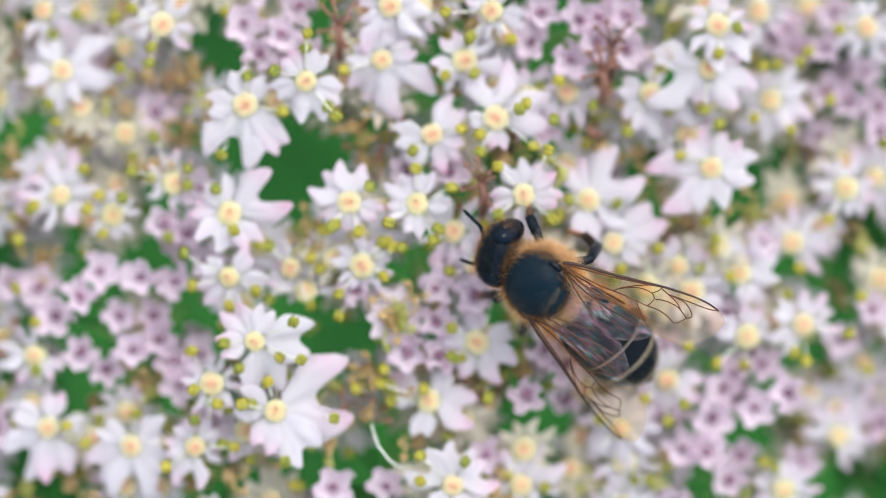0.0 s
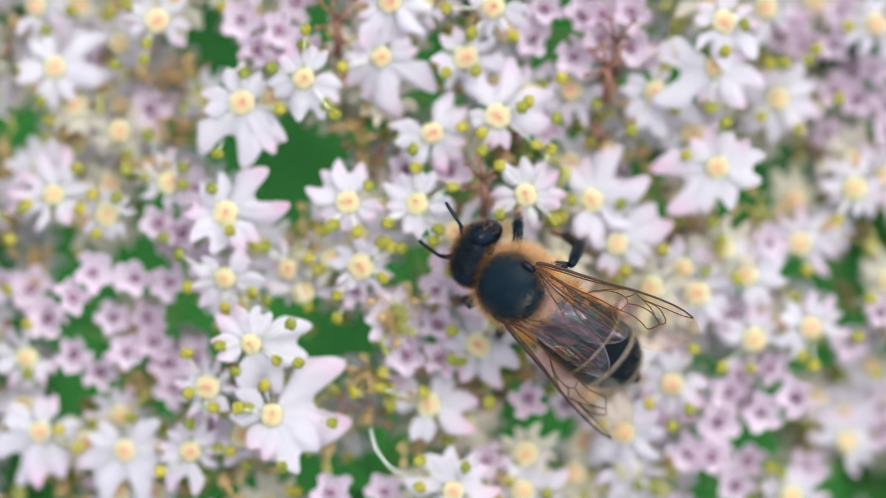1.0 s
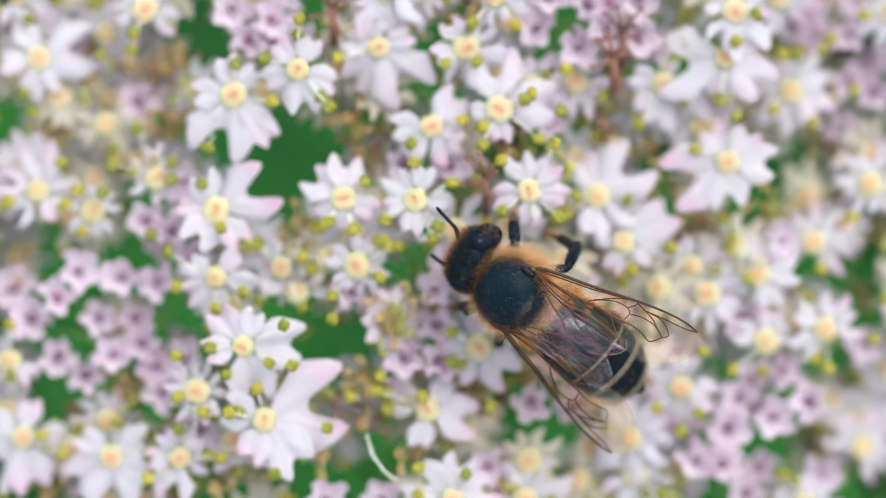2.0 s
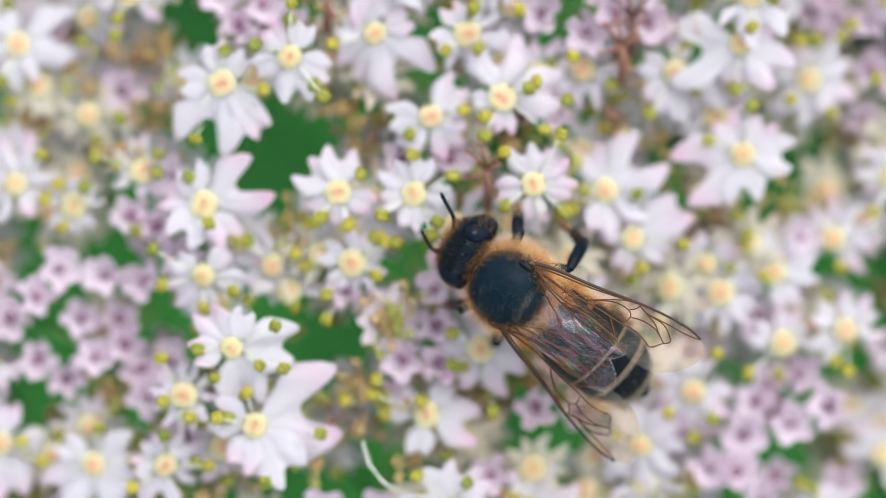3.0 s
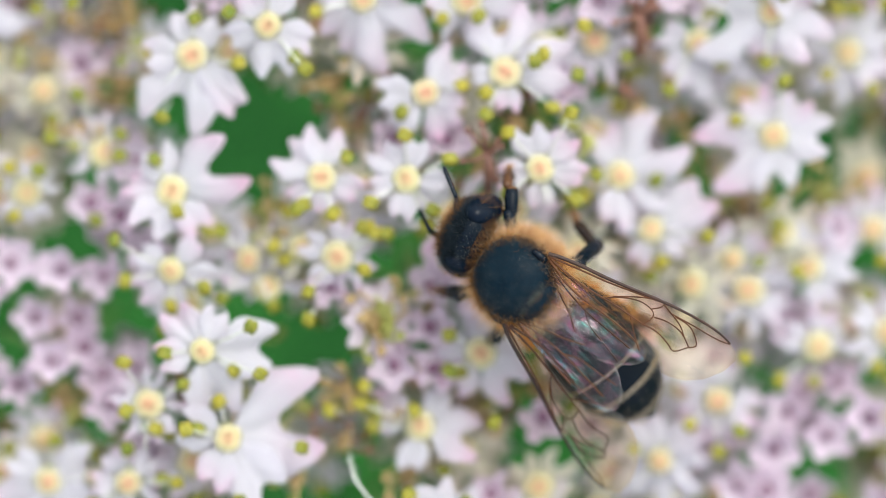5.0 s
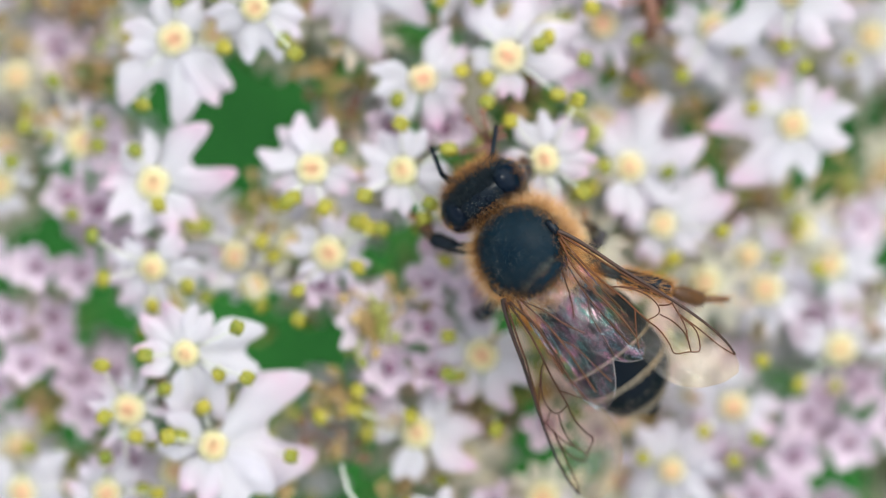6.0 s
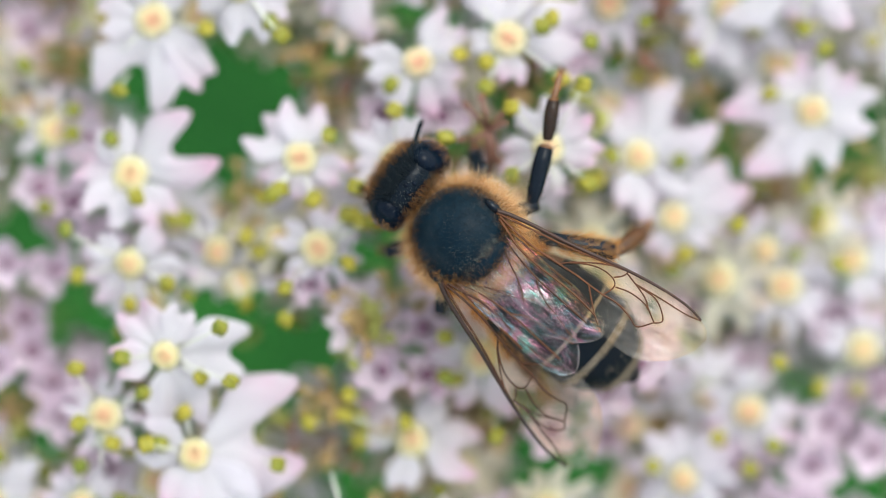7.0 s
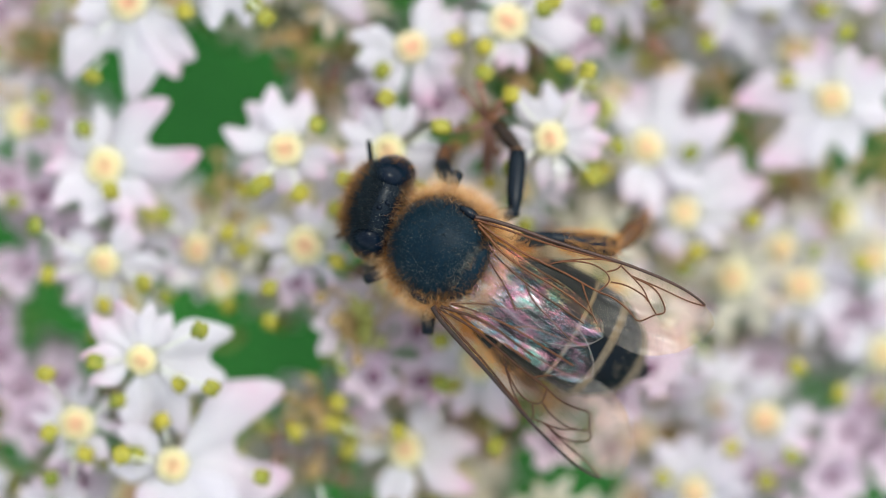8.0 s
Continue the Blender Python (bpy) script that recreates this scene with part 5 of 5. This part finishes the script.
    feel(BEE["horns"][0], -1, ((0.0, 2.8, -1.41), (0.5, 3.3, -2.0), (1.0, 3.46, -2.66), (1.5, 3.14, -1.6), (3.0, 2.61, -1.7), (3.5, 2.1, -1.6), (4.0, 2.57, -1.66), (4.5, 2.49, -2.14), (6.0, 2.0, -1.87), (6.5, 1.5, -1.5), (7.0, 1.2, -2.0), (7.5, 1.3, -1.42), (8.0, 1.3, -1.9)))
    feel(BEE["horns"][1], 1, ((0.0, 2.35, 1.3), (0.5, 2.9, 0.9), (1.0, 3.33, 0.6), (1.5, 2.03, 1.29), (3.0, 2.56, 0.5), (3.5, 2.39, 1.0), (4.0, 2.74, 0.5), (4.5, 2.48, 0.2), (6.0, 2.78, 0.6), (6.5, 1.65, 0.85), (7.5, 1.4, 1.3), (8.0, 1.3, 1.3)))
    step_leg(BEE["leg_fore_right"], (
        (0.0, 1.63, -2.0, 2.58, -2.6, 2.8, -2.9, 3.0, -3.1), (0.5, 1.43, -2.15, 2.04, -2.82, 2.2, -3.1, 2.4, -3.4), (1.0, 1.24, -2.3, 1.66, -2.98, 1.8, -3.3, 1.9, -3.6),
        (1.5, 1.34, -2.1, 1.95, -2.9, 2.1, -3.2, 2.3, -3.5), (3.0, 1.05, -2.2, 1.49, -3.03, 1.6, -3.3, 1.8, -3.6), (4.0, 1.11, -2.2, 1.54, -3.23, 1.7, -3.5, 1.9, -3.8),
        (4.5, 1.57, -1.9, 2.46, -3.37, 2.62, -3.88, 2.7, -4.2), (6.0, 2.1, -1.8, 2.4, -2.4, 2.7, -2.6, 3.0, -2.7), (6.5, 1.4, -1.8, 1.89, -2.4, 2.1, -2.6, 2.3, -2.8),
        (7.0, 1.14, -2.0, 1.78, -2.7, 2.0, -2.9, 2.2, -3.1), (7.5, 1.08, -2.1, 1.71, -2.84, 1.9, -3.1, 2.1, -3.3), (8.0, 1.05, -2.15, 1.83, -2.61, 2.01, -3.23, 1.7, -3.5)))
    step_leg(BEE["leg_mid_right"], (
        (0.0, -1.44, -2.66, -1.35, -3.48, -0.48, -3.62, 0.48, -3.24), (0.5, -1.68, -2.72, -1.68, -3.66, -0.94, -3.8, -0.13, -3.39), (1.0, -2.0, -2.62, -1.84, -3.77, -0.9, -3.82, -0.2, -3.6),
        (1.5, -1.63, -2.62, -1.53, -3.67, -0.43, -3.53, 0.3, -3.3), (3.0, -1.94, -2.32, -1.86, -3.76, -1.16, -4.01, -0.4, -4.0), (4.0, -1.81, -2.27, -1.93, -3.5, -1.2, -3.82, -0.5, -3.9),
        (4.5, -1.52, -2.16, -1.93, -3.43, -0.62, -3.9, 0.0, -4.2), (6.0, -1.77, -2.07, -1.74, -2.75, -1.0, -2.66, -0.51, -3.0), (6.5, -1.93, -2.3, -2.26, -3.2, -2.11, -3.68, -1.8, -4.2),
        (6.8, -1.6, -2.4, -0.8, -4.5, -0.2, -5.6, 0.2, -6.4), (7.0, -1.2, -2.6, 0.09, -5.02, 0.97, -6.36, 1.43, -7.3), (7.5, -1.32, -2.6, -0.07, -4.55, 1.05, -4.82, 1.8, -4.9), (8.0, -1.38, -2.63, -0.24, -4.59, 0.95, -4.98, 1.5, -5.2)))
    step_leg(BEE["leg_hind_right"], (
        (0.0, -2.5, -1.3, -4.5, -1.5, -5.5, -1.8, -6.1, -1.9), (4.7, -2.5, -1.3, -4.5, -1.5, -5.5, -1.8, -6.1, -1.9), (5.8, -3.1, -2.0, -5.5, -3.2, -6.5, -3.9, -7.3, -4.6),
        (6.0, -3.1, -2.0, -5.5, -3.3, -6.5, -3.9, -7.26, -4.69), (6.5, -2.3, -2.0, -4.2, -3.0, -4.72, -4.4, -4.8, -5.0), (7.0, -2.6, -2.2, -4.8, -3.5, -5.09, -4.8, -5.1, -5.3), (8.0, -3.0, -2.6, -5.2, -3.65, -5.5, -4.88, -5.5, -5.4)))
    step_leg(BEE["leg_fore_left"], (
        (0.0, 1.3, 1.7, 1.9, 2.2, 2.2, 2.4, 2.4, 2.6), (3.5, 1.3, 1.7, 1.9, 2.2, 2.2, 2.4, 2.4, 2.6), (3.8, 1.0, 2.2, 1.9, 3.0, 2.6, 3.2, 3.1, 3.2), (4.1, 1.3, 1.7, 1.9, 2.2, 2.2, 2.4, 2.4, 2.6), (4.7, 1.3, 1.7, 1.9, 2.2, 2.2, 2.4, 2.4, 2.6),
        (5.8, 2.0, 1.84, 3.1, 2.4, 3.9, 2.2, 4.5, 2.4), (6.0, 2.0, 1.84, 3.09, 2.39, 3.86, 2.21, 4.54, 2.37), (6.5, 1.6, 1.8, 1.9, 2.2, 2.2, 2.4, 2.5, 2.6), (8.0, 1.3, 1.7, 1.8, 2.1, 2.1, 2.3, 2.3, 2.5)))
    step_leg(BEE["leg_mid_left"], (
        (0.0, -0.6, 2.1, -0.75, 2.6, -0.8, 2.9, -0.8, 3.1), (4.7, -0.7, 2.1, -0.8, 2.5, -0.8, 2.7, -0.8, 2.9), (6.0, -0.6, 2.5, -0.75, 3.1, -0.5, 3.2, -0.2, 3.2), (6.5, -1.0, 2.4, -1.4, 2.8, -1.4, 3.0, -1.2, 3.1), (8.0, -0.8, 2.0, -1.0, 2.3, -1.0, 2.5, -0.9, 2.7)))
    step_leg(BEE["leg_hind_left"], (
        (0.0, -2.6, 1.5, -4.6, 2.0, -5.6, 2.2, -6.3, 2.3), (8.0, -2.6, 1.5, -4.6, 2.0, -5.6, 2.2, -6.3, 2.3)))


motions()
